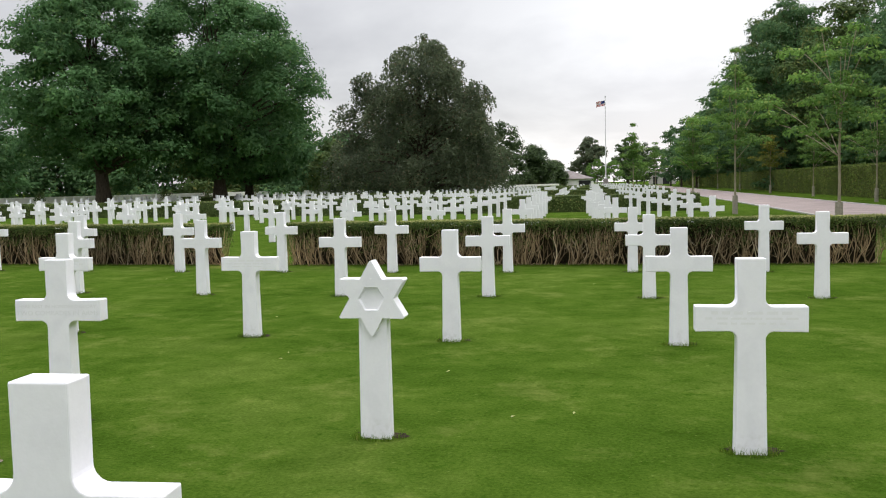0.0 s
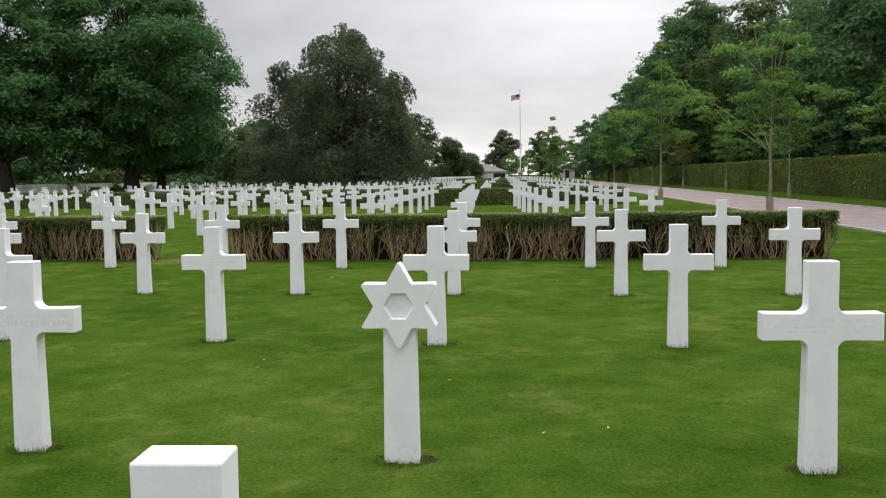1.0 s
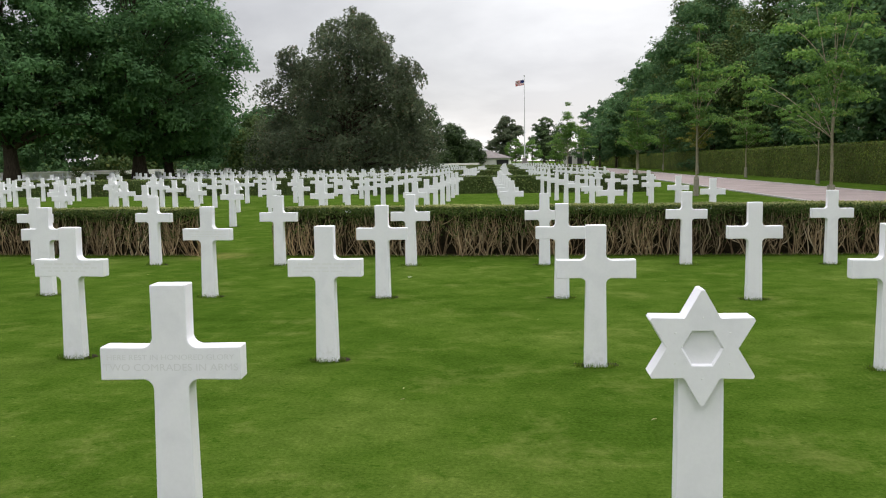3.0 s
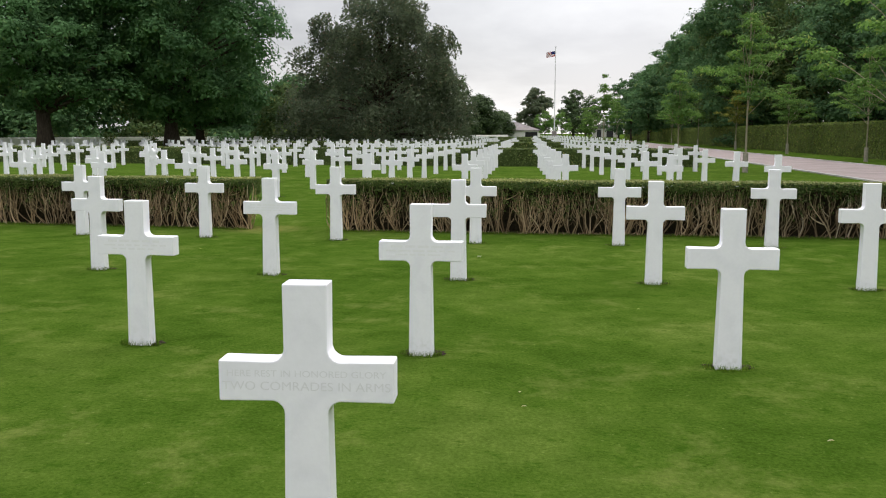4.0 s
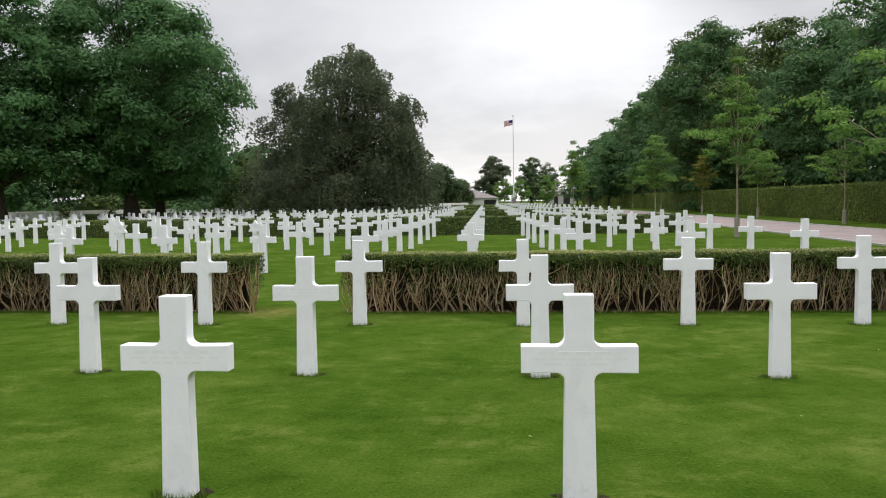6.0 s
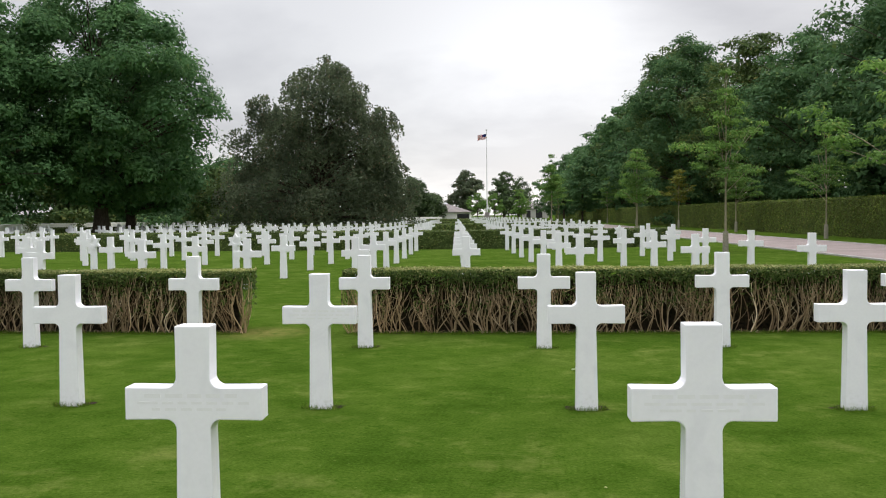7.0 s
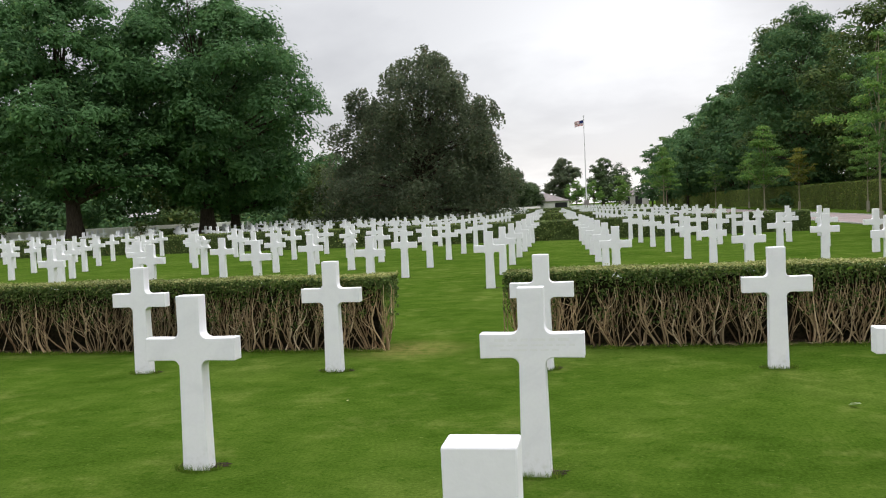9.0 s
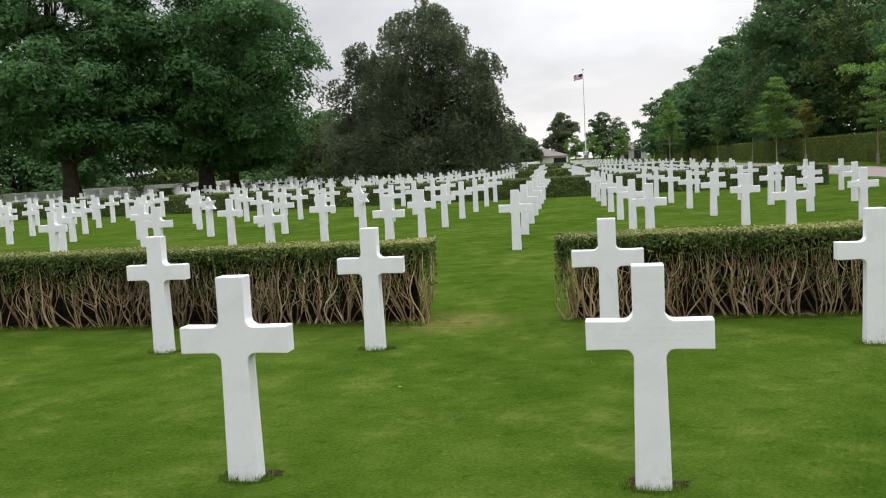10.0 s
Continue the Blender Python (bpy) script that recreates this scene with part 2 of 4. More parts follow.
ROOF_CAP = mat_noise("lead_cap", [(0.3, (0.42, 0.42, 0.42)), (0.7, (0.55, 0.55, 0.55))], 3, 0.6, 0.3)
# near-black, for the shade inside the openings of the buildings
OPENING_SHADE = mat_noise("opening_shade", [(0.3, (0.012, 0.012, 0.014)), (0.7, (0.03, 0.03, 0.03))], 2, 0.5, 0.3)
POLE = mat_noise("white_paint", [(0.3, (0.72, 0.72, 0.72)), (0.7, (0.82, 0.82, 0.82))], 2, 0.45, 0.4)
FLAG_RED = mat_noise("flag_red", [(0.3, (0.42, 0.03, 0.04)), (0.7, (0.50, 0.05, 0.06))], 4, 0.8, 0.1)
FLAG_WHITE = mat_noise("flag_white", [(0.3, (0.74, 0.74, 0.74)), (0.7, (0.82, 0.82, 0.82))], 4, 0.8, 0.1)
FLAG_BLUE = mat_noise("flag_blue", [(0.3, (0.02, 0.03, 0.12)), (0.7, (0.03, 0.045, 0.16))], 4, 0.8, 0.1)
DRY_LEAF = mat_noise("dry_leaf", [(0.3, (0.35, 0.32, 0.12)), (0.7, (0.55, 0.52, 0.34))], 40, 0.8, 0.2)
PALE_LEAF = mat_noise("pale_leaf", [(0.3, (0.52, 0.58, 0.42)), (0.7, (0.70, 0.74, 0.60))], 30, 0.7, 0.2)
BLADE = mat_leaf("grass_blade", (0.07, 0.14, 0.012), (0.15, 0.25, 0.026), (0.24, 0.27, 0.06), trans=0.4, rough=0.9)


# ---------------------------------------------------------------- mesh helpers
def mesh_of(name, verts, faces, mats, indices=None, smooth=False):
    """One mesh from arrays; faces all have the same number of corners."""
    me = bpy.data.meshes.new(name)
    verts = np.asarray(verts, dtype=np.float32).reshape(-1, 3)
    faces = np.asarray(faces, dtype=np.int32)
    k = faces.shape[1]
    me.vertices.add(len(verts))
    me.vertices.foreach_set("co", verts.ravel())
    me.loops.add(faces.size)
    me.loops.foreach_set("vertex_index", faces.ravel())
    me.polygons.add(len(faces))
    me.polygons.foreach_set("loop_start", np.arange(0, faces.size, k, dtype=np.int32))
    me.polygons.foreach_set("loop_total", np.full(len(faces), k, dtype=np.int32))
    for m in mats:
        me.materials.append(m)
    if indices is not None:
        me.polygons.foreach_set("material_index", np.asarray(indices, dtype=np.int32))
    me.polygons.foreach_set("use_smooth", np.full(len(faces), smooth))
    me.update(calc_edges=True)
    me.validate()
    return me


def part(name, bm, mat, parent, label="", smooth=False):
    """Links a bmesh as one mesh object under a thing."""
    me = bpy.data.meshes.new(name)
    for f in bm.faces:
        f.smooth = smooth
    bm.to_mesh(me)
    bm.free()
    me.materials.append(mat)
    ob = new(name, me)
    ob.parent = parent
    return tagged(ob, label) if label else ob


def part_mesh(name, me, parent, label="", kind=""):
    ob = new(name, me)
    ob.parent = parent
    return tagged(ob, label, kind=kind)


def box(bm, x0, x1, y0, y1, z0, z1):
    r = bmesh.ops.create_cube(bm, size=1.0)
    for v in r["verts"]:
        v.co = Vector(((x0 + x1) / 2 + v.co.x * (x1 - x0), (y0 + y1) / 2 + v.co.y * (y1 - y0), (z0 + z1) / 2 + v.co.z * (z1 - z0)))
    return r["verts"]


def box_bm(*c, bevel=0.0):
    bm = bmesh.new()
    box(bm, *c)
    if bevel:
        bmesh.ops.bevel(bm, geom=list(bm.edges), offset=bevel, segments=2, affect="EDGES", profile=0.5)
    return bm


def tubes(paths, sides=5):
    """Tapered tubes along lists of (point, radius), as arrays of corners and quads."""
    vs, fs, base = [], [], 0
    for path in paths:
        pts = np.array([p for p, r in path], dtype=float)
        rad = np.array([r for p, r in path], dtype=float)
        d = np.gradient(pts, axis=0)
        d /= np.linalg.norm(d, axis=1)[:, None] + 1e-9
        ref = np.where(np.abs(d[:, 2:3]) > 0.9, np.array([[1.0, 0, 0]]), np.array([[0, 0, 1.0]]))
        a = np.cross(d, ref)
        a /= np.linalg.norm(a, axis=1)[:, None] + 1e-9
        b = np.cross(d, a)
        ang = np.arange(sides) * 2 * np.pi / sides
        ring = pts[:, None, :] + rad[:, None, None] * (np.cos(ang)[None, :, None] * a[:, None, :] + np.sin(ang)[None, :, None] * b[:, None, :])
        vs.append(ring.reshape(-1, 3))
        m = len(path)
        i = np.arange(m - 1)[:, None] * sides
        j = np.arange(sides)[None, :]
        j2 = (j + 1) % sides
        fs.append((base + np.stack([i + j, i + j2, i + sides + j2, i + sides + j], axis=-1)).reshape(-1, 4))
        base += m * sides
    return np.concatenate(vs), np.concatenate(fs)


def leaf_quads(pos, facing, size, rng, slim=0.55, loose=0.5):
    """Rhombic leaves at pos, roughly across the facing directions."""
    n = len(pos)
    f = facing + rng.normal(0, loose, (n, 3))
    f /= np.linalg.norm(f, axis=1)[:, None] + 1e-9
    t = np.cross(f, rng.normal(0, 1, (n, 3)))
    t /= np.linalg.norm(t, axis=1)[:, None] + 1e-9
    s = np.cross(f, t)
    sz = (size * rng.uniform(0.65, 1.35, n))[:, None]
    bend = f * sz * rng.uniform(-0.25, 0.1, n)[:, None]
    v = np.stack([pos + t * sz, pos + s * sz * slim + bend, pos - t * sz, pos - s * sz * slim + bend], axis=1)
    return v.reshape(-1, 3), np.arange(4 * n).reshape(-1, 4)


# ---------------------------------------------------------------- ground, road
def build_ground():
    bm = bmesh.new()
    bmesh.ops.create_grid(bm, x_segments=40, y_segments=40, size=1600)
    ob = part("ground", bm, LAWN, None)
    tagged(ob, "short mown green lawn with slight mottling", "lawn", kind="structure")


def road_near(y):
    return 10.85 - 0.032 * (y - 8.0)


def build_road():
    ys = np.linspace(-60, 260, 81)
    v, f = [], []
    for i, y in enumerate(ys):
        x = road_near(y)
        v += [(x, y, 0.012), (x + 4.85, y, 0.012), (x + 4.85, y, -0.1), (x, y, -0.1)]
        if i:
            a, b = 4 * (i - 1), 4 * i
            f += [(a, a + 1, b + 1, b)]
    tagged(new("road", mesh_of("road", v, f, [ASPHALT])), "pinkish grey gravel-surfaced cemetery road", "road", kind="structure")
    for side, off in (("kerb", -0.12), ("kerb", 4.85)):
        v, f = [], []
        for i, y in enumerate(ys):
            x = road_near(y) + off
            v += [(x, y, -0.05), (x, y, 0.05), (x + 0.12, y, 0.05), (x + 0.12, y, -0.05)]
            if i:
                a, b = 4 * (i - 1), 4 * i
                f += [(a, b, b + 1, a + 1), (a + 1, b + 1, b + 2, a + 2), (a + 2, b + 2, b + 3, a + 3)]
        tagged(new(side, mesh_of(side, v, f, [KERB])), "low pale stone kerb along the road", "kerb", kind="structure")


build_ground()
build_road()


# ---------------------------------------------------------------- headstones
H_STONE = 1.026


def fillet(c, a, b, r, seg=5):
    """Points of a rounded inner corner c between the directions to a and b."""
    c, a, b = Vector(c), Vector(a), Vector(b)
    da, db = (a - c).normalized(), (b - c).normalized()
    p, q, o = c + da * r, c + db * r, c + (da + db) * r
    pts = []
    for i in range(seg + 1):
        t = i / seg
        w = (p - o).lerp(q - o, t).normalized() * r
        pts.append(o + w)
    return pts


def cross_bm():
    # outline, right half from the foot up; the shaft tapers towards the arms
    foot, neck, arm, a0, a1, head = 0.083, 0.0700, 0.281, 0.648, 0.777, 0.0715
    right = [Vector((foot, -0.10)), ]
    right += list(fillet((neck, a0), (foot, 0), (arm, a0), 0.042))
    right += [Vector((arm, a0 - 0.002)), Vector((arm, a1 + 0.002))]
    right += list(fillet((neck, a1), (arm, a1), (head, H_STONE), 0.042))
    right += [Vector((head, H_STONE))]
    left = [Vector((-p.x, p.y)) for p in reversed(right)]
    out = right + left
    bm = bmesh.new()
    d = 0.047
    front = [bm.verts.new((p.x, -d, p.y)) for p in out]
    back = [bm.verts.new((p.x, d, p.y)) for p in out]
    bm.faces.new(front)
    bm.faces.new(list(reversed(back)))
    k = len(out)
    for i in range(k):
        j = (i + 1) % k
        bm.faces.new((front[j], front[i], back[i], back[j]))
    bmesh.ops.recalc_face_normals(bm, faces=bm.faces)
    bm.normal_update()
    sharp = [e for e in bm.edges if len(e.link_faces) == 2 and e.calc_face_angle(0) > radians(50)]
    bmesh.ops.bevel(bm, geom=sharp, offset=0.0045, segments=2, affect="EDGES", profile=0.5)
    return bm


def star_bm():
    bm = bmesh.new()
    R, zc = 0.220, H_STONE - 0.219
    r = R / math.sqrt(3)
    d = 0.055
    pts = []
    for i in range(12):
        a = radians(90 + 30 * i)
        if i % 2 == 0:
            tip = Vector((math.cos(a), math.sin(a))) * R
            side = Vector((-math.sin(a), math.cos(a)))
            inn = tip * (1 - 0.035)
            pts += [inn - side * 0.006, inn + side * 0.006]
        else:
            pts.append(Vector((math.cos(a), math.sin(a))) * r)
    hexo = [Vector((math.cos(radians(60 * i)), math.sin(radians(60 * i)))) * 0.076 for i in range(6)]
    out_f = [bm.verts.new((p.x, -d, zc + p.y)) for p in pts]
    out_b = [bm.verts.new((p.x, d, zc + p.y)) for p in pts]
    hex_f = [bm.verts.new((p.x, -d, zc + p.y)) for p in hexo]
    hex_i = [bm.verts.new((p.x * 0.9, -d + 0.016, zc + p.y * 0.9)) for p in hexo]
    edges = []
    k = len(pts)
    for i in range(k):
        edges.append(bm.edges.new((out_f[i], out_f[(i + 1) % k])))
    for i in range(6):
        edges.append(bm.edges.new((hex_f[i], hex_f[(i + 1) % 6])))
    bmesh.ops.triangle_fill(bm, use_beauty=True, edges=edges)
    for f in list(bm.faces):
        c = f.calc_center_median()
        if math.hypot(c.x, c.z - zc) < 0.066 and all(v in hex_f for v in f.verts):
            bm.faces.remove(f)
    for i in range(6):
        j = (i + 1) % 6
        bm.faces.new((hex_f[i], hex_f[j], hex_i[j], hex_i[i]))
    bm.faces.new(hex_i)
    bm.faces.new(list(reversed(out_b)))
    for i in range(k):
        j = (i + 1) % k
        bm.faces.new((out_f[j], out_f[i], out_b[i], out_b[j]))
    bmesh.ops.recalc_face_normals(bm, faces=bm.faces)
    return bm


def star_shaft_bm():
    bm = bmesh.new()
    vs = box(bm, -0.09, 0.09, -0.033, 0.048, -0.10, 0.83)
    for v in vs:
        if v.co.z > 0.5:
            v.co.x *= 0.9
    bmesh.ops.bevel(bm, geom=list(bm.edges), offset=0.005, segments=2, affect="EDGES", profile=0.5)
    return bm


def lone(name, bm, mat):
    me = bpy.data.meshes.new(name)
    bm.to_mesh(me)
    bm.free()
    me.materials.append(mat)
    return me


CROSS_MESH = lone("cross_headstone", cross_bm(), MARBLE)
CROSS_LABEL = "white marble cross headstone standing in mown lawn"
STAR_LABEL = "white marble headstone topped by a six-pointed star"


def make_cross(m):
    ob = new("cross_headstone", CROSS_MESH)
    ob.matrix_basis = m
    return tagged(ob, CROSS_LABEL, "headstone", "headstones of the cemetery")


def make_star(m):
    root = new("star_headstone")
    part("shaft", star_shaft_bm(), MARBLE, root)
    star = part("star", star_bm(), MARBLE, root, "six-pointed star with a sunken hexagon")
    for i in range(6):
        a = radians(90 + 60 * i)
        bm = bmesh.new()
        bmesh.ops.create_cone(bm, cap_ends=True, segments=8, radius1=0.004, radius2=0.003, depth=0.002,
                              matrix=pose(math.cos(a) * 0.112, -0.0555, H_STONE - 0.219 + math.sin(a) * 0.112, 90, 0, 0))
        part("pin_hole", bm, ENGRAVED_SHADE, star)
    root.matrix_basis = m
    return tagged(root, STAR_LABEL, "headstone", "headstones of the cemetery")


def inscription(stone, seed):
    """Worn lines of lettering that cannot be read, as faint bars on the arms."""
    rng = random.Random(seed)
    for z, h, half in ((0.745, 0.016, 0.20), (0.716, 0.011, 0.23), (0.690, 0.011, 0.17)):
        x = -half
        while x < half - 0.02:
            w = min(rng.uniform(0.03, 0.085), half - x)
            part("inscription_bar", box_bm(x, x + w, -0.0473, -0.046, z - h / 2, z + h / 2), ENGRAVED_SHADE, stone)
            x += w + 0.018


def carved(stone, text, size, z, width):
    cu = bpy.data.curves.new("inscription", "FONT")
    cu.body, cu.size, cu.align_x = text, size, "CENTER"
    tmp = bpy.data.objects.new("inscription", cu)
    scene.collection.objects.link(tmp)
    bpy.context.view_layer.update()
    me = bpy.data.meshes.new_from_object(tmp.evaluated_get(bpy.context.evaluated_depsgraph_get()))
    bpy.data.objects.remove(tmp)
    xs = [v.co.x for v in me.vertices]
    k = width / (max(xs) - min(xs))
    me.transform(pose(0, -0.0476, z, 90, 0, 0) @ Matrix.Diagonal((k, 1, 1, 1)))
    me.materials.clear()
    me.materials.append(ENGRAVED_TEXT_SHADE)
    part_mesh("inscription", me, stone, "faint carved lettering")


stones = []          # foot of every stone near enough to show the soil round it


def stone_pose(x, y, rng, turn=0.0):
    return pose(x, y, 0, rng.uniform(-0.5, 0.5), rng.uniform(-0.5, 0.5), turn + rng.uniform(-0.8, 0.8))


# how far single stones of the near plot stand off their regular grid: metres, metres, degrees
NUDGE = {(1, -3): (0.11, 0.0, 0.0), (0, -4): (0.11, 0.0, 0.0), (0, -5): (0.13, 0.0, 0.0), (0, -3): (0.085, -0.000, -0.1), (0, -2): (0.039, 0.065, -0.2), (0, -1): (0.015, 0.087, -0.1), (0, 0): (0.018, 0.041, 0.6), (0, 1): (-0.031, 0.094, 0.3),
         (0, 2): (-0.025, 0.074, 0.2), (0, 3): (-0.032, 0.020, -0.1), (1, -2): (0.011, 0.051, 0.2), (1, -1): (0.008, 0.031, -0.4), (1, 0): (0.015, 0.019, 0.4),
         (1, 1): (-0.027, 0.036, 0.6), (1, 2): (-0.027, -0.070, 0.4), (1, 3): (-0.027, -0.067, -0.0), (2, -1): (0.001, 0.035, 0.7), (2, 0): (0.006, 0.049, 0.6),
         (2, 1): (-0.013, -0.035, 0.8), (2, 2): (-0.010, -0.094, -0.1), (3, 0): (-0.002, 0.004, 4.3), (3, 1): (-0.003, -0.072, 0.8), (3, 2): (-0.010, -0.126, 0.1),
         (4, 1): (-0.014, -0.095, 2.5)}


def near_plot():
    rng = random.Random(4)
    rows = ((0, 0.0, 1.967, -5, 3, 0.0), (1, -3.05, 1.995, -3, 3, 0.17), (2, -6.20, 2.015, -1, 2, 0.335), (3, -9.30, 2.04, 0, 2, 0.52), (4, -12.37, 2.07, 1, 1, 0.69))
    for r, y0, step, k0, k1, x0 in rows:
        for k in range(k0, k1 + 1):
            dx, dy, turn = NUDGE.get((r, k), (0.0, 0.0, 0.0))
            x = x0 + step * k
            y = y0 + 0.0048 * x * x + dy
            x += dx
            m = pose(x, y, 0, rng.uniform(-0.1, 0.1), rng.uniform(-0.1, 0.1), math.degrees(0.0096 * (x - dx)) + turn)
            if (r, k) == (3, 1):
                make_star(m)
            else:
                ob = make_cross(m)
                if (r, k) == (3, 0):
                    carved(ob, "HERE REST IN HONORED GLORY", 0.030, 0.728, 0.51)
                    carved(ob, "TWO COMRADES IN ARMS", 0.040, 0.684, 0.54)
                elif (r, k) in ((1, -1), (2, -1), (2, 0), (3, 2)):
                    inscription(ob, r * 10 + k)
            stones.append((x, y))


CENTRE = Vector((-11.0, 203.0))
PERIOD = 26.8
HEDGE_Y = [1.5 + PERIOD * i for i in range(6)]


def wall_x(y):
    return float(np.interp(y, [0, 22, 40, 71, 105, 139, 175], [-47, -44, -41, -36, -27, -16, -13]))


def bow(x):
    return 0.0036 * (x + 2.0) ** 2 + 0.022 * (x + 5.0)


def far_plots():
    rng = random.Random(11)
    stars = {(1, 2, -3), (1, 2, -5), (1, 5, 3), (2, 2, -5)}
    for p in range(1, 7):
        base = 1.5 + PERIOD * (p - 1)
        mid = base + 13.2
        x0 = CENTRE.x + (-1.46 - CENTRE.x) * (CENTRE.y - mid) / (CENTRE.y - 14.7)
        spots = []
        for j in range(7):
            y0 = base + 6.65 + 3.1 * j
            for k in range(-24, 5):
                xm = x0 + 2.14 * k
                x = CENTRE.x + (xm - CENTRE.x) * (CENTRE.y - y0) / (CENTRE.y - mid)
                y = y0 + bow(x)
                if p == 1:           # the first plot spreads a little towards the road
                    xm = -1.45 + 2.12 * k + 0.013 * k * k
                    x = xm - 0.010 * (xm + 6.5) * (y0 - 14.35)
                    y = y0 - 0.04 + 0.0028 * (x + 7.0) ** 2
                if x > 6.3 - 0.02 * (y - 8) or x < wall_x(y) + 2.5:
                    continue
                if p > 3 and -3.0 - 0.088 * (y - 25) < x < -2.4 - 0.026 * (y - 14):      # the open axis to the pavilion
                    continue
                spots.append((j, k, x, y))
        if p <= 2:
            for j, k, x, y in spots:
                m = stone_pose(x, y, rng, math.degrees(0.0072 * (x + 2) + 0.022))
                if (p, j, k) in stars:
                    make_star(m)
                else:
                    make_cross(m)
                if p == 1:
                    stones.append((x, y))
        else:
            tv = np.array([v.co for v in SIMPLE.vertices])
            tf = np.array([list(f.vertices) for f in SIMPLE.polygons])
            V, F = [], []
            for i, (j, k, x, y) in enumerate(spots):
                V.append(tv + np.array([x, y, 0]))
                F.append(tf + i * len(tv))
            ob = new("distant_headstones", mesh_of("distant_headstones", np.concatenate(V), np.concatenate(F), [MARBLE]))
            tagged(ob, "distant rows of white marble cross headstones", "headstones", kind="stuff")


def simple_cross():
    bm = bmesh.new()
    box(bm, -0.082, 0.082, -0.05, 0.05, -0.05, 0.652)
    box(bm, -0.296, 0.296, -0.05, 0.05, 0.652, 0.781)
    box(bm, -0.081, 0.081, -0.05, 0.05, 0.781, H_STONE)
    me = bpy.data.meshes.new("plain_cross")
    bm.to_mesh(me)
    bm.free()
    return me


SIMPLE = simple_cross()
near_plot()
far_plots()


def soil_patches():
    rng = np.random.default_rng(5)
    V, F, n = [], [], 0
    for x, y in stones:
        if y > 30:
            continue
        k = 20
        a = np.arange(k) * 2 * np.pi / k
        rr = rng.uniform(0.65, 1.25, k)
        rx, ry = rng.uniform(0.14, 0.18), rng.uniform(0.07, 0.095)
        V.append(np.stack([x + 0.01 + np.cos(a) * rx * rr, y + 0.04 + np.sin(a) * ry * rr, np.full(k, 0.004)], axis=1))
        V.append(np.array([[x, y, 0.012]]))
        for i in range(k):
            F.append((n + i, n + (i + 1) % k, n + k))
        n += k + 1
    tagged(new("bare_soil", mesh_of("bare_soil", np.concatenate(V), F, [SOIL])), "dark bare soil round the feet of headstones", "soil", kind="stuff")
    # one worn brown spot in front of a stone
    k = 26
    a = np.arange(k) * 2 * np.pi / k
    rr = rng.uniform(0.8, 1.2, k)
    v = np.stack([0.36 + np.cos(a) * 0.30 * rr, -10.10 + np.sin(a) * 0.13 * rr, np.full(k, 0.006)], axis=1)
    v = np.vstack([v, [[0.36, -10.10, 0.012]]])
    tagged(new("worn_patch", mesh_of("worn_patch", v, [(i, (i + 1) % k, k) for i in range(k)], [PATCH])), "worn brown patch of bare earth in the lawn", "soil", kind="structure")


soil_patches()


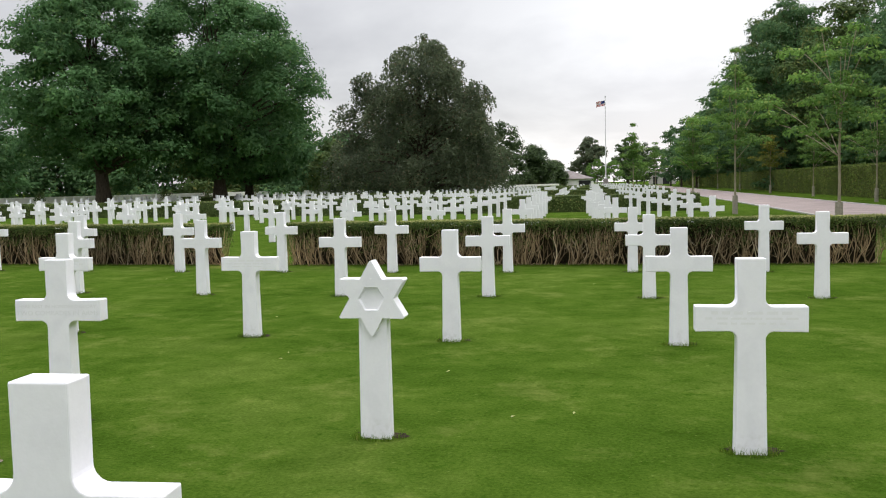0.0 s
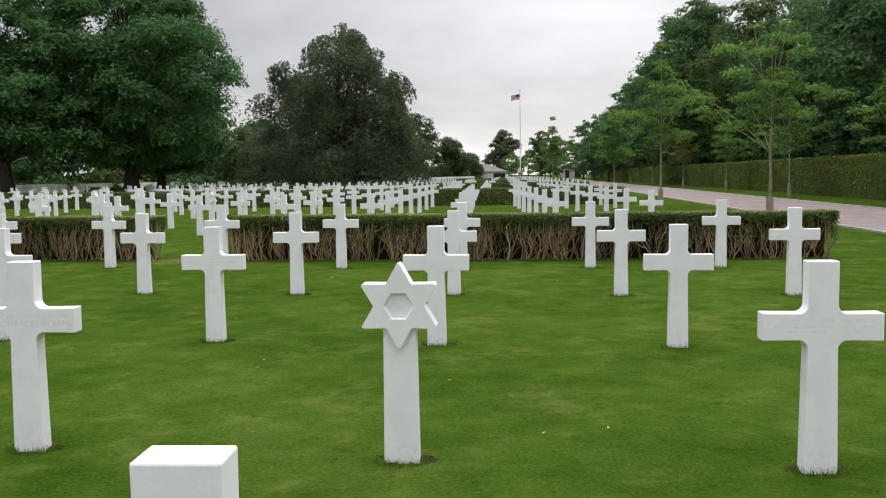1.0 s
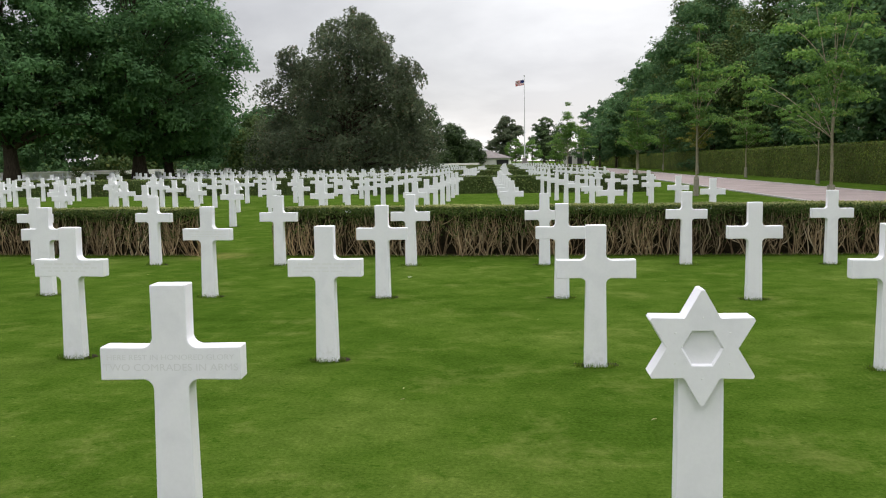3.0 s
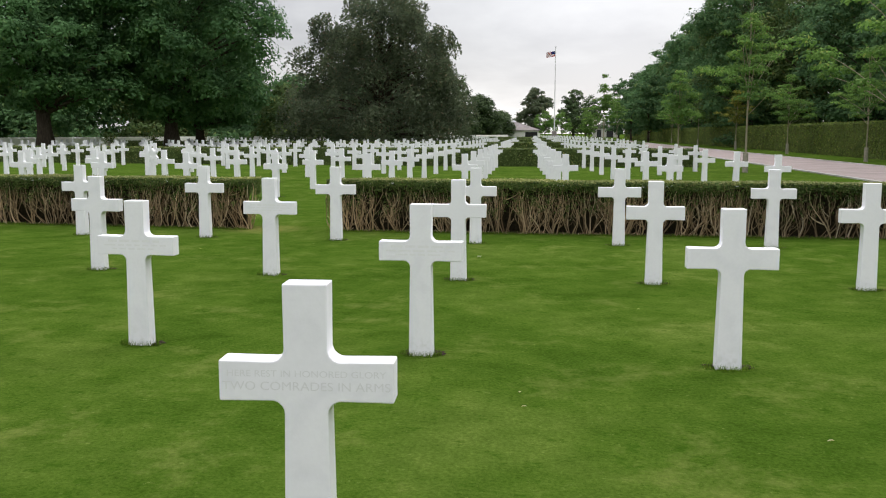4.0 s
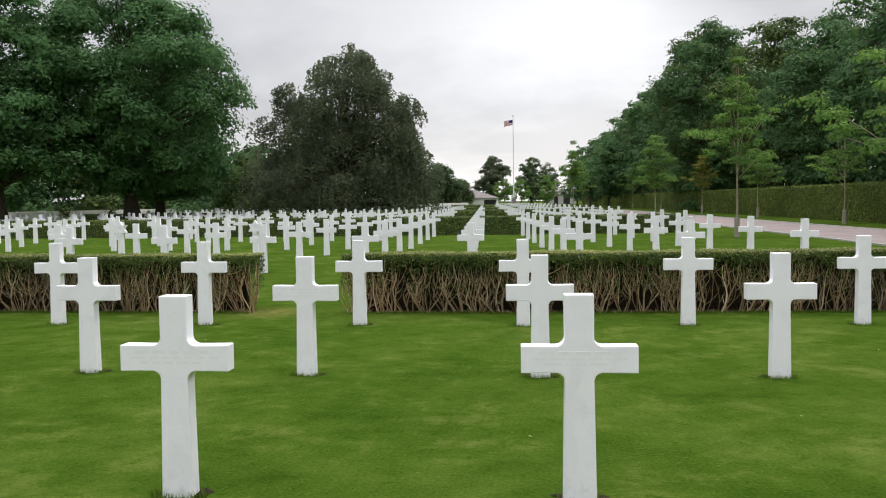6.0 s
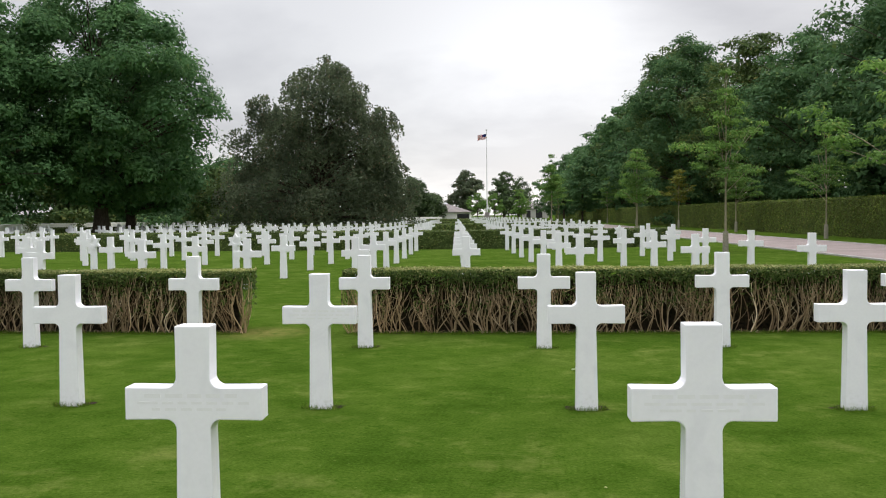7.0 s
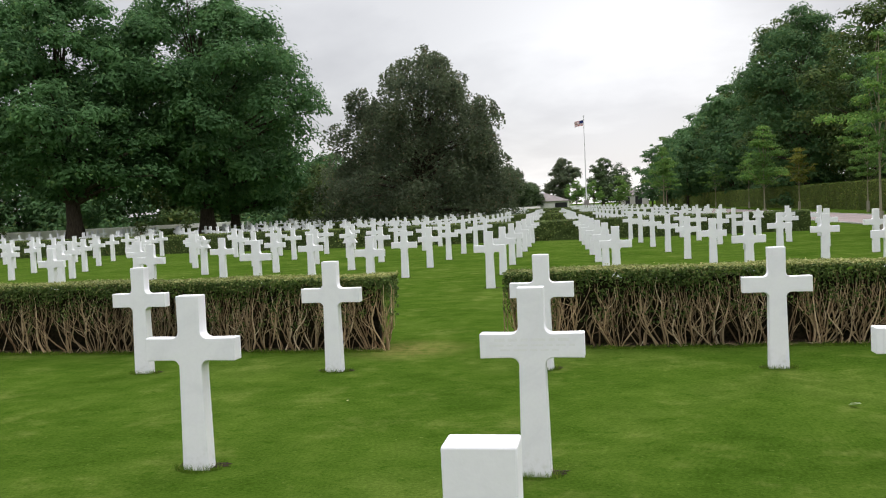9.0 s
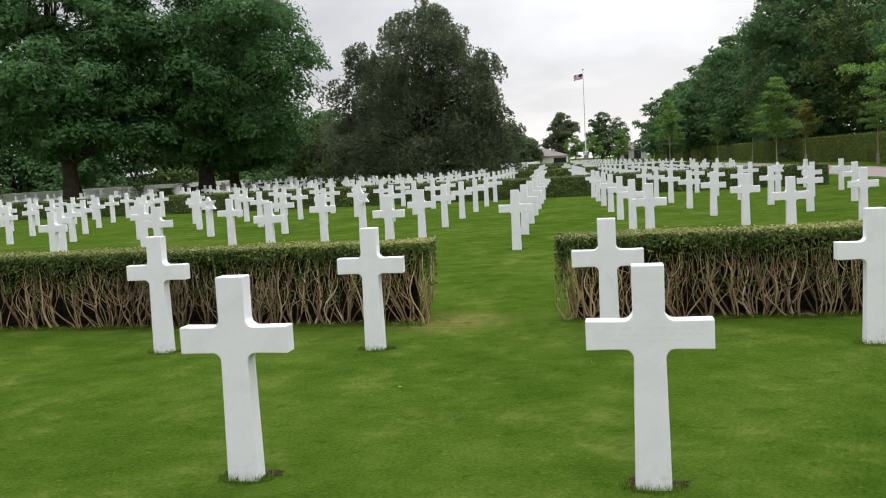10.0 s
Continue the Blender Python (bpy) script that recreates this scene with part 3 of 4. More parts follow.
# ---------------------------------------------------------------- low box hedges between the plots
def near_hedge(x0, x1, seed):
    """Old box hedge: bare woody stems below, a thin clipped leafy skin on top."""
    rng = np.random.default_rng(seed)
    root = new("box_hedge")
    curve = lambda x: 0.0036 * x * x
    D, HT = 0.52, 0.775
    y0 = 1.20
    # near-black core: shade between the stems, put into its colour
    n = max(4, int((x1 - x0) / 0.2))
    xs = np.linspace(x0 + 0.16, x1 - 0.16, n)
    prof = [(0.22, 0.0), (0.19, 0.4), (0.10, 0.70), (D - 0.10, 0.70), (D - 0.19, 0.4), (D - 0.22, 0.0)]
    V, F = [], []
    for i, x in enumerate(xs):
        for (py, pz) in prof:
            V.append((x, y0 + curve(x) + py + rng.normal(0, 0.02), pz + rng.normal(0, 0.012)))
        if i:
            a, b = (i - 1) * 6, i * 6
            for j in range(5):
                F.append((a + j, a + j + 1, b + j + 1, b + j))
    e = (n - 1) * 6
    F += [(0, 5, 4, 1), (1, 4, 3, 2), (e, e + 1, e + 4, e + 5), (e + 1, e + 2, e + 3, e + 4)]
    part_mesh("inside", mesh_of("inside", V, F, [HEDGE_CORE_SHADE]), root, "near-black core standing in for the shade inside the hedge")
    # stems fan out from stools along the faces and the two ends
    paths = []

    tufts = []

    def stool(px, py, along, outward, k):
        tilt = rng.normal(0, 0.12)
        wave, turn_ = rng.uniform(0.012, 0.03), rng.uniform(0, 6.28)
        for s in range(k):
            lean = tilt + (s / max(1, k - 1) - 0.5) * rng.uniform(0.35, 0.95) + rng.normal(0, 0.10)
            hgt = rng.uniform(0.48, 0.77)
            o0 = rng.normal(0, 0.022) + 0.06 * (s / max(1, k - 1) - 0.5)
            depth_off = -abs(rng.normal(0, 0.06))
            r = rng.uniform(0.0036, 0.0108)
            amp, freq, ph = wave + rng.uniform(0, 0.022), rng.uniform(3.5, 8.5), turn_ + rng.normal(0, 0.9)

            def bend(t):
                return amp * (math.sin(freq * t + ph) - math.sin(ph)) + lean * (1 - (1 - t) ** 2.2) * hgt * 0.62

            path, drift, jit = [], 0.0, 0.0
            for t in np.linspace(0, 1, 11):
                jit = 0.6 * jit + rng.normal(0, 0.0045)
                drift += jit
                off = o0 + bend(t) + drift * t
                o = 0.02 + depth_off + 0.055 * math.sin(2.8 * t) + rng.normal(0, 0.004)
                path.append(((px + along[0] * off + outward[0] * o, py + along[1] * off + outward[1] * o, -0.02 + hgt * t), r * (1 - 0.6 * t)))
            paths.append(path)
            for b in range(int(rng.integers(2, 5))):
                q = path[int(rng.integers(2, 8))][0]
                l2, h2 = rng.normal(0.2 * lean, 0.07), rng.uniform(0.12, 0.34)
                h2 = max(0.04, min(h2, 0.75 - q[2]))
                br, bj, bp = [], 0.0, rng.uniform(0, 6.28)
                for t in np.linspace(0, 1, 6):
                    bj += rng.normal(0, 0.006)
                    off = l2 * (1 - (1 - t) ** 2.4) + bj * t + 0.011 * (math.sin(5 * t + bp) - math.sin(bp))
                    br.append(((q[0] + along[0] * off + outward[0] * 0.02 * t, q[1] + along[1] * off + outward[1] * 0.02 * t, q[2] + h2 * t), r * 0.5 * (1 - 0.6 * t)))
                paths.append(br)
                if rng.uniform() < 0.34:
                    tufts.append(br[-1][0])

    x = x0 + 0.08
    while x < x1 - 0.05:
        stool(x, y0 + curve(x) + 0.09, (1, 0), (0, -1), int(rng.integers(6, 13)))
        x += rng.choice([0.10, 0.15, 0.20, 0.27])
    for ex, sg in ((x0, -1), (x1, 1)):
        for yy in np.arange(0.12, D - 0.1, 0.16):
            stool(ex - sg * 0.12, y0 + curve(ex) + yy, (0, 1), (sg, 0), int(rng.integers(3, 6)))
    # broken twigs lying along the foot
    for q in range(int(16 * (x1 - x0))):
        tx, ty, ta, tl = rng.uniform(x0 + 0.05, x1 - 0.05), rng.normal(0.05, 0.035), rng.uniform(0, 3.14), rng.uniform(0.03, 0.10)
        rise = rng.uniform(0.0, 0.05)
        paths.append([((tx + math.cos(ta) * tl * t, y0 + curve(tx) + ty + 0.4 * math.sin(ta) * tl * t, 0.008 + rise * t), 0.0045 * (1 - 0.5 * t)) for t in (0, 0.5, 1)])
    paths = [[((min(max(p[0], x0 - 0.02), x1 + 0.02), p[1], p[2]), r) for p, r in path] for path in paths]
    v, f = tubes(paths, 4)
    part_mesh("woody_thicket", mesh_of("woody_thicket", v, f, [STEM], smooth=True), root, "tangle of bare brown hedge stems", "stuff")
    sx = np.linspace(x0 + 0.12, x1 - 0.14, 110)
    sv, sf = [], []
    for i, x in enumerate(sx):
        sv += [(x, y0 + curve(x) + 0.045 + rng.normal(0, 0.03), 0.005), (x, y0 + curve(x) + 0.3, 0.03), (x, y0 + curve(x) + D + rng.normal(0, 0.02), 0.005)]
        if i:
            a, b = 3 * (i - 1), 3 * i
            sf += [(a, b, b + 1, a + 1), (a + 1, b + 1, b + 2, a + 2)]
    part_mesh("soil_strip", mesh_of("soil_strip", sv, sf, [SOIL]), root, "dark bare soil under the hedge")
    # leaves: dense in the upper part of the faces, thinning downwards in clumps
    L = x1 - x0
    m = int(L * 3600)
    lx = rng.uniform(x0 - 0.02, x1 + 0.02, m)
    zz = 0.785 - np.abs(rng.normal(0, 0.15, m))
    wob = 0.5 * np.sin(lx * 5.1 + seed) + 0.5 * np.sin(lx * 11.3 + 2 * seed)
    keep = (zz > 0.685 + 0.07 * wob + rng.normal(0, 0.05, m)) | (rng.uniform(0, 1, m) < 0.17)
    keep &= zz > 0.06
    lx, zz = lx[keep], zz[keep]
    front = np.stack([lx, y0 + curve(lx) + rng.normal(0.05, 0.045, len(lx)), zz], axis=1)
    ff = np.tile([[0, -1.0, 0.5]], (len(front), 1))
    me_ = int(D * 2600)
    ends, fe = [], []
    for ex, sg in ((x0, -1), (x1, 1)):
        ez = 0.785 - np.abs(rng.normal(0, 0.17, me_))
        ok = ez > 0.08
        ez = ez[ok]
        ends.append(np.stack([ex - sg * np.abs(rng.normal(0.03, 0.04, len(ez))), y0 + curve(ex) + rng.uniform(0, D, len(ez)), ez], axis=1))
        fe.append(np.tile([[sg * 1.0, 0, 0.5]], (len(ez), 1)))
    spray = np.repeat(np.array(tufts), 9, axis=0) + rng.normal(0, 0.026, (9 * len(tufts), 3))
    spray[:, 0] = np.clip(spray[:, 0], x0 - 0.02, x1 + 0.02)
    spray[:, 2] = np.clip(spray[:, 2], 0.03, 0.77)
    fs = np.tile([[0, -1.0, 0.7]], (len(spray), 1))
    pos = np.vstack([front, spray] + ends)
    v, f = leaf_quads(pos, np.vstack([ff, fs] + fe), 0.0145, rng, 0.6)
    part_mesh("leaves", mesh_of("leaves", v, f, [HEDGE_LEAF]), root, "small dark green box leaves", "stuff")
    # clipped top, in the leaf colour lightened for light from above
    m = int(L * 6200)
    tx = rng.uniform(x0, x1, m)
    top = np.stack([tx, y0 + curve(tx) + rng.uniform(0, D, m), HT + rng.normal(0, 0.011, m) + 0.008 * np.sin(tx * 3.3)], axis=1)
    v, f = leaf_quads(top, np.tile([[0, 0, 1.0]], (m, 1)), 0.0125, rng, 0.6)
    part_mesh("clipped_top", mesh_of("clipped_top", v, f, [HEDGE_TOP_LIT]), root, "clipped top of the hedge, its leaves coloured pale as if lit from above", "stuff")
    tagged(root, "low clipped box hedge with bare woody stems showing below", "hedge", "low hedges between the plots")


near_hedge(-13.5, -3.62, 1)
near_hedge(-2.40, 7.95, 2)


def leafy_block(name, path, depth, height, core, leaf, leaf_size, per_m, label, seed, group=""):
    """A clipped hedge along a line of (x, y), with a rough core and a skin of leaves."""
    rng = np.random.default_rng(seed)
    pts = np.array(path, dtype=float)
    seg = np.linalg.norm(np.diff(pts, axis=0), axis=1)
    cum = np.concatenate([[0], np.cumsum(seg)])
    total = cum[-1]

    def at(s):
        return np.stack([np.interp(s, cum, pts[:, 0]), np.interp(s, cum, pts[:, 1])], axis=-1)

    def side(s):
        d = at(np.minimum(s + 0.5, total)) - at(np.maximum(s - 0.5, 0))
        d /= np.linalg.norm(d, axis=-1)[:, None]
        return np.stack([-d[:, 1], d[:, 0]], axis=-1)

    n = int(total / max(0.3, height * 0.25)) + 2
    s = np.linspace(0, total, n)
    c, nn = at(s), side(s)
    prof = [(-0.5, 0.0), (-0.5, 0.35), (-0.49, 0.7), (-0.46, 0.97), (-0.15, 1.0), (0.15, 1.0), (0.46, 0.97), (0.49, 0.7), (0.5, 0.35), (0.5, 0.0)]
    k = len(prof)
    V = np.zeros((n, k, 3))
    for j, (a, b) in enumerate(prof):
        jit = rng.normal(0, 0.03 * min(1, height), n)
        V[:, j, :2] = c + nn * (a * depth * 0.94 + jit)[:, None]
        V[:, j, 2] = b * height * 0.975 + (rng.normal(0, 0.014 * height, n) if b else 0)
    i = np.arange(n - 1)[:, None] * k
    j = np.arange(k - 1)[None, :]
    F = np.stack([i + j, i + j + 1, i + k + j + 1, i + k + j], axis=-1).reshape(-1, 4)
    e = (n - 1) * k
    caps = [(a, a + 1, k - 2 - a, k - 1 - a) for a in range(k // 2 - 1)] + [(e + a, e + k - 1 - a, e + k - 2 - a, e + a + 1) for a in range(k // 2 - 1)]
    root = new(name)
    part_mesh("inside", mesh_of("inside", V.reshape(-1, 3), np.vstack([F, caps]), [core]), root)
    m = int(total * per_m)
    s = rng.uniform(0, total, m)
    q = rng.uniform(0, 2 * height + depth, m)
    a = np.where(q < height, -0.5, np.where(q < 2 * height, 0.5, (q - 2 * height) / depth - 0.5))
    b = np.where(q < height, q, np.where(q < 2 * height, q - height, height))
    c, nn = at(s), side(s)
    pos = np.concatenate([c + nn * (a * depth + rng.normal(0, 0.3 * leaf_size, m))[:, None], (b + rng.normal(0, 0.3 * leaf_size, m))[:, None]], axis=1)
    fac = np.concatenate([nn * (np.sign(a) * (q < 2 * height))[:, None], ((q >= 2 * height) * 1.0 + 0.25)[:, None]], axis=1)
    v, f = leaf_quads(pos, fac, leaf_size, rng, 0.65)
    part_mesh("leaves", mesh_of("leaves", v, f, [leaf]), root, "", "stuff")
    return tagged(root, label, "hedge", group)


for i in range(1, 6):
    hy = HEDGE_Y[i]
    xs = np.linspace(wall_x(hy) + 2.0, 7.2 - 0.5 * i, 40)
    leafy_block("box_hedge", [(x, hy + 0.4 + bow(x)) for x in xs], 0.85, 0.8, FAR_HEDGE_CORE, FAR_HEDGE_LEAF, 0.03 + 0.012 * i, 420 if i < 3 else 200,
                "low dark green clipped box hedge between plots", 20 + i, "low hedges between the plots")

# tall clipped hedge beyond the road
leafy_block("clipped_hedge", [(19.7, -30), (19.4, 10), (19.2, 40), (18.6, 75), (17.6, 110), (16.1, 160), (14.5, 230)], 1.3, 2.2, CLIPPED_CORE, CLIPPED_LEAF, 0.05, 620,
            "tall clipped green hedge beyond the road", 40)


# ---------------------------------------------------------------- trees
def clump_template(n, seed, flat=0.6):
    """Leaf places and facings of a unit clump: a hollow, flattened, ragged cushion."""
    rng = np.random.default_rng(seed)
    d = rng.normal(0, 1, (n, 3))
    d /= np.linalg.norm(d, axis=1)[:, None]
    d[:, 2] = np.where(d[:, 2] < -0.45, -d[:, 2] * 0.5, d[:, 2])
    lump = 0.78 + 0.22 * np.sin(3.1 * d[:, 0] + seed) * np.cos(2.7 * d[:, 1] + 2 * seed) + 0.1 * np.sin(7 * d[:, 2] + 5 * d[:, 0])
    r = lump * rng.uniform(0.25, 1.0, n) ** 0.35 + rng.normal(0, 0.06, n)
    p = d * r[:, None]
    p[:, 2] *= flat
    f = d.copy()
    f[:, 2] += 0.5
    return p, f


def make_tree(name, x, y, height, trunk_h, radius, profile, leaf_mat, label, seed, clumps=120, leaves=220, clump_r=1.4, leaf=0.16,
              trunk_r=0.35, bark=None, flat=0.6, droop=0.0, lean=0.0, group="", fill=0.35, lobes=0.18):
    rng = np.random.default_rng(seed)
    root = new(name)
    root.matrix_basis = pose(x, y, 0)
    bark = bark or BARK
    us = np.array([p[0] for p in profile])
    rs = np.array([p[1] for p in profile])
    pw = np.interp(np.linspace(0, 1, 60), us, rs) + 0.05
    u = rng.choice(np.linspace(0, 1, 60), clumps, p=pw / pw.sum()) + rng.uniform(-0.01, 0.01, clumps)
    u = np.clip(u, 0, 1)
    a = rng.uniform(0, 2 * np.pi, clumps)
    ph = rng.uniform(0, 6.28, 4)
    env = 1 + lobes * np.sin(2 * a + ph[0] + 4 * u) + lobes * np.sin(5 * a + ph[1] - 9 * u) + 0.5 * lobes * np.sin(9 * a + ph[2] + 17 * u)
    rad = np.interp(u, us, rs) * radius * env * np.where(rng.uniform(0, 1, clumps) < fill, rng.uniform(0.2, 0.85, clumps), rng.uniform(0.85, 1.0, clumps))
    cr = clump_r * rng.uniform(0.6, 1.3, clumps) * np.clip(0.55 + 0.6 * np.interp(u, us, rs), 0.4, 1.1)
    rad = np.maximum(rad - 0.6 * cr, 0.05)
    cz = trunk_h + u * (height - trunk_h) - 0.35 * cr
    cen = np.stack([np.cos(a) * rad + lean * cz, np.sin(a) * rad, cz], axis=1)
    # trunk and limbs
    paths = []
    top = trunk_h + 0.72 * (height - trunk_h)
    wob = rng.normal(0, 0.12, (9, 2)) * trunk_r * 1.2
    spine = []
    for i, t in enumerate(np.linspace(0, 1, 9)):
        flare = 1.0 + 0.55 * math.exp(-t * 22)
        z = t * top - (0.05 if i == 0 else 0)
        spine.append(((wob[i, 0] * (i > 0) + lean * z, wob[i, 1] * (i > 0), z), trunk_r * flare * (1 - 0.86 * t)))
    paths.append(spine)
    order = rng.permutation(clumps)[: max(10, clumps // 4)]
    for i in order:
        c = cen[i]
        h0 = min(max(trunk_h * 0.75, c[2] * rng.uniform(0.5, 0.8)), top * 0.95)
        t = h0 / top
        s = np.array([lean * h0, 0, h0])
        r0 = trunk_r * (1 - 0.86 * t) * rng.uniform(0.3, 0.5)
        mid = (s + c) / 2 + np.array([0, 0, 0.12 * np.linalg.norm(c - s)]) + rng.normal(0, 0.15, 3) * cr[i]
        path = []
        for q in np.linspace(0, 1, 6):
            p = (1 - q) ** 2 * s + 2 * q * (1 - q) * mid + q * q * c
            path.append((tuple(p), max(0.012, r0 * (1 - 0.85 * q))))
        paths.append(path)
    v, f = tubes(paths[:1], 9)
    part_mesh("trunk", mesh_of("trunk", v, f, [bark], smooth=True), root)
    v, f = tubes(paths[1:], 6)
    part_mesh("branchwork", mesh_of("branchwork", v, f, [bark], smooth=True), root, "", "stuff")
    # crown
    temps = [clump_template(leaves, seed * 7 + i, flat) for i in range(5)]
    P, N = [], []
    for i in range(clumps):
        tp, tf = temps[i % 5]
        k = max(20, int(leaves * min(1.0, (cr[i] / clump_r) ** 2)))
        rot = rng.uniform(0, 6.28)
        c_, s_ = math.cos(rot), math.sin(rot)
        R = np.array([[c_, -s_, 0], [s_, c_, 0], [0, 0, 1]])
        p = (tp[:k] @ R.T) * cr[i]
        if droop:
            # thin strands hang from an arching spray
            ns = max(8, int(50 * min(1.3, cr[i] / clump_r)))
            which = rng.integers(0, ns, k)
            ang = a[i] + rng.normal(0, 0.75, ns)
            rho = 1.25 * cr[i] * np.sqrt(rng.uniform(0.02, 1, ns))
            hang = droop * cr[i] * rng.uniform(0.25, 1.15, ns)
            q = rng.uniform(0, 1, k)
            arch = 0.55 * cr[i] * (1 - (rho / (1.25 * cr[i])) ** 2)
            out_ = rho[which] + 0.16 * hang[which] * np.sqrt(q)
            p = np.stack([np.cos(ang[which]) * out_, np.sin(ang[which]) * out_, arch[which] - hang[which] * q], axis=1)
            p += rng.normal(0, 0.055, p.shape)
        P.append(p + cen[i])
        N.append(tf[:k] @ R.T)
    v, f = leaf_quads(np.concatenate(P), np.concatenate(N), leaf, rng, loose=0.36)
    v[:, 2] = np.maximum(v[:, 2], 0.05)
    part_mesh("crown", mesh_of("crown", v, f, [leaf_mat]), root)
    return tagged(root, label, "tree", group)


ROUND = [(0, 0.45), (0.12, 0.85), (0.3, 1.0), (0.55, 0.93), (0.8, 0.62), (0.95, 0.3), (1, 0.12)]
BROAD = [(0, 0.8), (0.15, 1.0), (0.35, 1.0), (0.6, 0.78), (0.8, 0.48), (1, 0.12)]
BUSHY = [(0, 0.9), (0.2, 1.0), (0.5, 0.97), (0.75, 0.84), (0.92, 0.58), (1, 0.28)]

WOODLAND = [(0, 0.5), (0.18, 0.66), (0.42, 0.98), (0.65, 1.0), (0.85, 0.76), (0.95, 0.5), (1, 0.25)]

OAK = "large green broadleaf tree with a dense layered crown"
make_tree("broadleaf_tree", -32.7, 42.0, 17.0, 3.4, 6.7, ROUND, OAK_LEAF, OAK + " and leaning trunk", 101, clumps=270, leaves=380, clump_r=1.55, leaf=0.135, trunk_r=0.5, lean=-0.05, flat=0.8, lobes=0.16)
make_tree("broadleaf_tree", -27.2, 48.8, 18.0, 3.0, 8.9, [(0, 0.4), (0.12, 0.7), (0.3, 0.82), (0.45, 0.9), (0.58, 0.93), (0.8, 0.64), (0.95, 0.3), (1, 0.12)], OAK_LEAF, OAK, 102, clumps=340, leaves=390, clump_r=1.65, leaf=0.135, trunk_r=0.5, flat=0.8, lobes=0.12)
make_tree("broadleaf_tree", -30.0, 60.0, 12.5, 2.5, 6.0, ROUND, OAK_LEAF, OAK + " behind two others", 103, clumps=240, leaves=180, clump_r=1.4, leaf=0.17, trunk_r=0.4, flat=0.85, lobes=0.1)
make_tree("broadleaf_tree", -53.2, 50.0, 19.3, 1.5, 7.6, BROAD, OAK_LEAF, "green broadleaf tree at the edge of the plots", 104, clumps=300, leaves=180, clump_r=1.4, leaf=0.17, trunk_r=0.4, flat=0.85, lobes=0.1)
make_tree("copper_beech", -16.4, 68.0, 14.9, 0.9, 7.1, [(0, 1.05), (0.15, 1.06), (0.3, 1.0), (0.45, 0.92), (0.6, 0.82), (0.75, 0.70), (0.87, 0.60), (0.95, 0.50), (1, 0.38)], BEECH_LEAF,
          "dark weeping copper beech with drooping foliage", 105, clumps=290, leaves=460, clump_r=1.5, leaf=0.125, trunk_r=0.6, droop=1.55, lobes=0.14, fill=0.42)

# belt of trees closing the view behind the wall
rng0 = random.Random(77)
for i in range(15):
    bx = -84 + i * 5.2 + rng0.uniform(-1.5, 1.5)
    by = 62 + i * 3.6 + rng0.uniform(-5, 5) if i < 11 else 98 + (i - 11) * 12
    if i >= 11:
        bx = -32 + (i - 11) * 3.0
    make_tree("broadleaf_tree", bx, by, rng0.uniform(8.5, 12.0) * (0.84 if i in (10, 11) else 1.0), 0.4, rng0.uniform(5.0, 6.5), BUSHY, FAR_LEAF if i > 10 else WOOD_LEAF,
              "dark green broadleaf tree in the belt behind the plots", 300 + i, clumps=110, leaves=90, clump_r=1.6, leaf=0.27, trunk_r=0.25, group="belt of trees", flat=0.85, lobes=0.12)

for i, (tx, ty, th, tr) in enumerate(((-29.5, 200, 16.0, 8.5), (-22.5, 212, 11.0, 5.5), (-18.8, 228, 7.5, 4.0))):
    make_tree("broadleaf_tree", tx, ty, th, 0.6, tr, BUSHY, FAR_LEAF, "dull green broadleaf tree beyond the copper beech", 320 + i, clumps=130, leaves=100, clump_r=1.8, leaf=0.30, trunk_r=0.25, flat=0.85, lobes=0.12)

for i, (tx, ty, th) in enumerate(((-47, 70, 7.5), (-41.5, 73, 6.5), (-36, 78, 7.5), (-30.5, 84, 7.0), (-25, 96, 7.5))):
    make_tree("broadleaf_tree", tx, ty, th, 0.2, 4.2, BUSHY, WOOD_LEAF_WARM if i % 2 else WOOD_LEAF, "low spreading green tree under the taller ones", 380 + i,
              clumps=80, leaves=100, clump_r=1.3, leaf=0.22, trunk_r=0.15, flat=0.8, lobes=0.15)

# dark tree and small ones round the flagpole
make_tree("broadleaf_tree", -10.2, 250, 14.8, 2.0, 6.0, ROUND, BEECH_LEAF, "dark round tree behind the flagpole", 330, clumps=110, leaves=120, clump_r=1.8, leaf=0.34, trunk_r=0.4)
make_tree("broadleaf_tree", 0.5, 245, 14.0, 2.0, 5.0, ROUND, FAR_LEAF, "grey-green tree behind the flagpole", 331, clumps=80, leaves=100, clump_r=1.8, leaf=0.34, trunk_r=0.4)
for i, (tx, ty, th) in enumerate(((-6.0, 200, 6.8), (-2.0, 196, 6.4), (3.2, 180, 7.0), (21, 300, 16), (15.5, 255, 14), (5.0, 258, 13))):
    make_tree("broadleaf_tree", tx, ty, th, 1.8, 2.9 if th < 10 else 5, ROUND, YOUNG_LEAF if th < 10 else FAR_LEAF, "light green tree near the flagpole" if th < 10 else "tall green tree beside the road", 340 + i,
              clumps=48 if th < 10 else 90, leaves=80, clump_r=0.8 if th < 10 else 1.7, leaf=0.15 if th < 10 else 0.24, trunk_r=0.15, flat=0.8, lobes=0.15)

for i, (tx, ty, th, tr) in enumerate(((13.2, 142, 11.5, 4.2), (11.8, 166, 13.0, 4.6), (10.6, 192, 13.5, 4.6))):
    make_tree("broadleaf_tree", tx, ty, th, 1.6, tr, ROUND, WOOD_LEAF, "mid-green airy tree between the road and hedge", 360 + i, clumps=80, leaves=90, clump_r=1.25, leaf=0.24, trunk_r=0.16, flat=0.7, lobes=0.25)

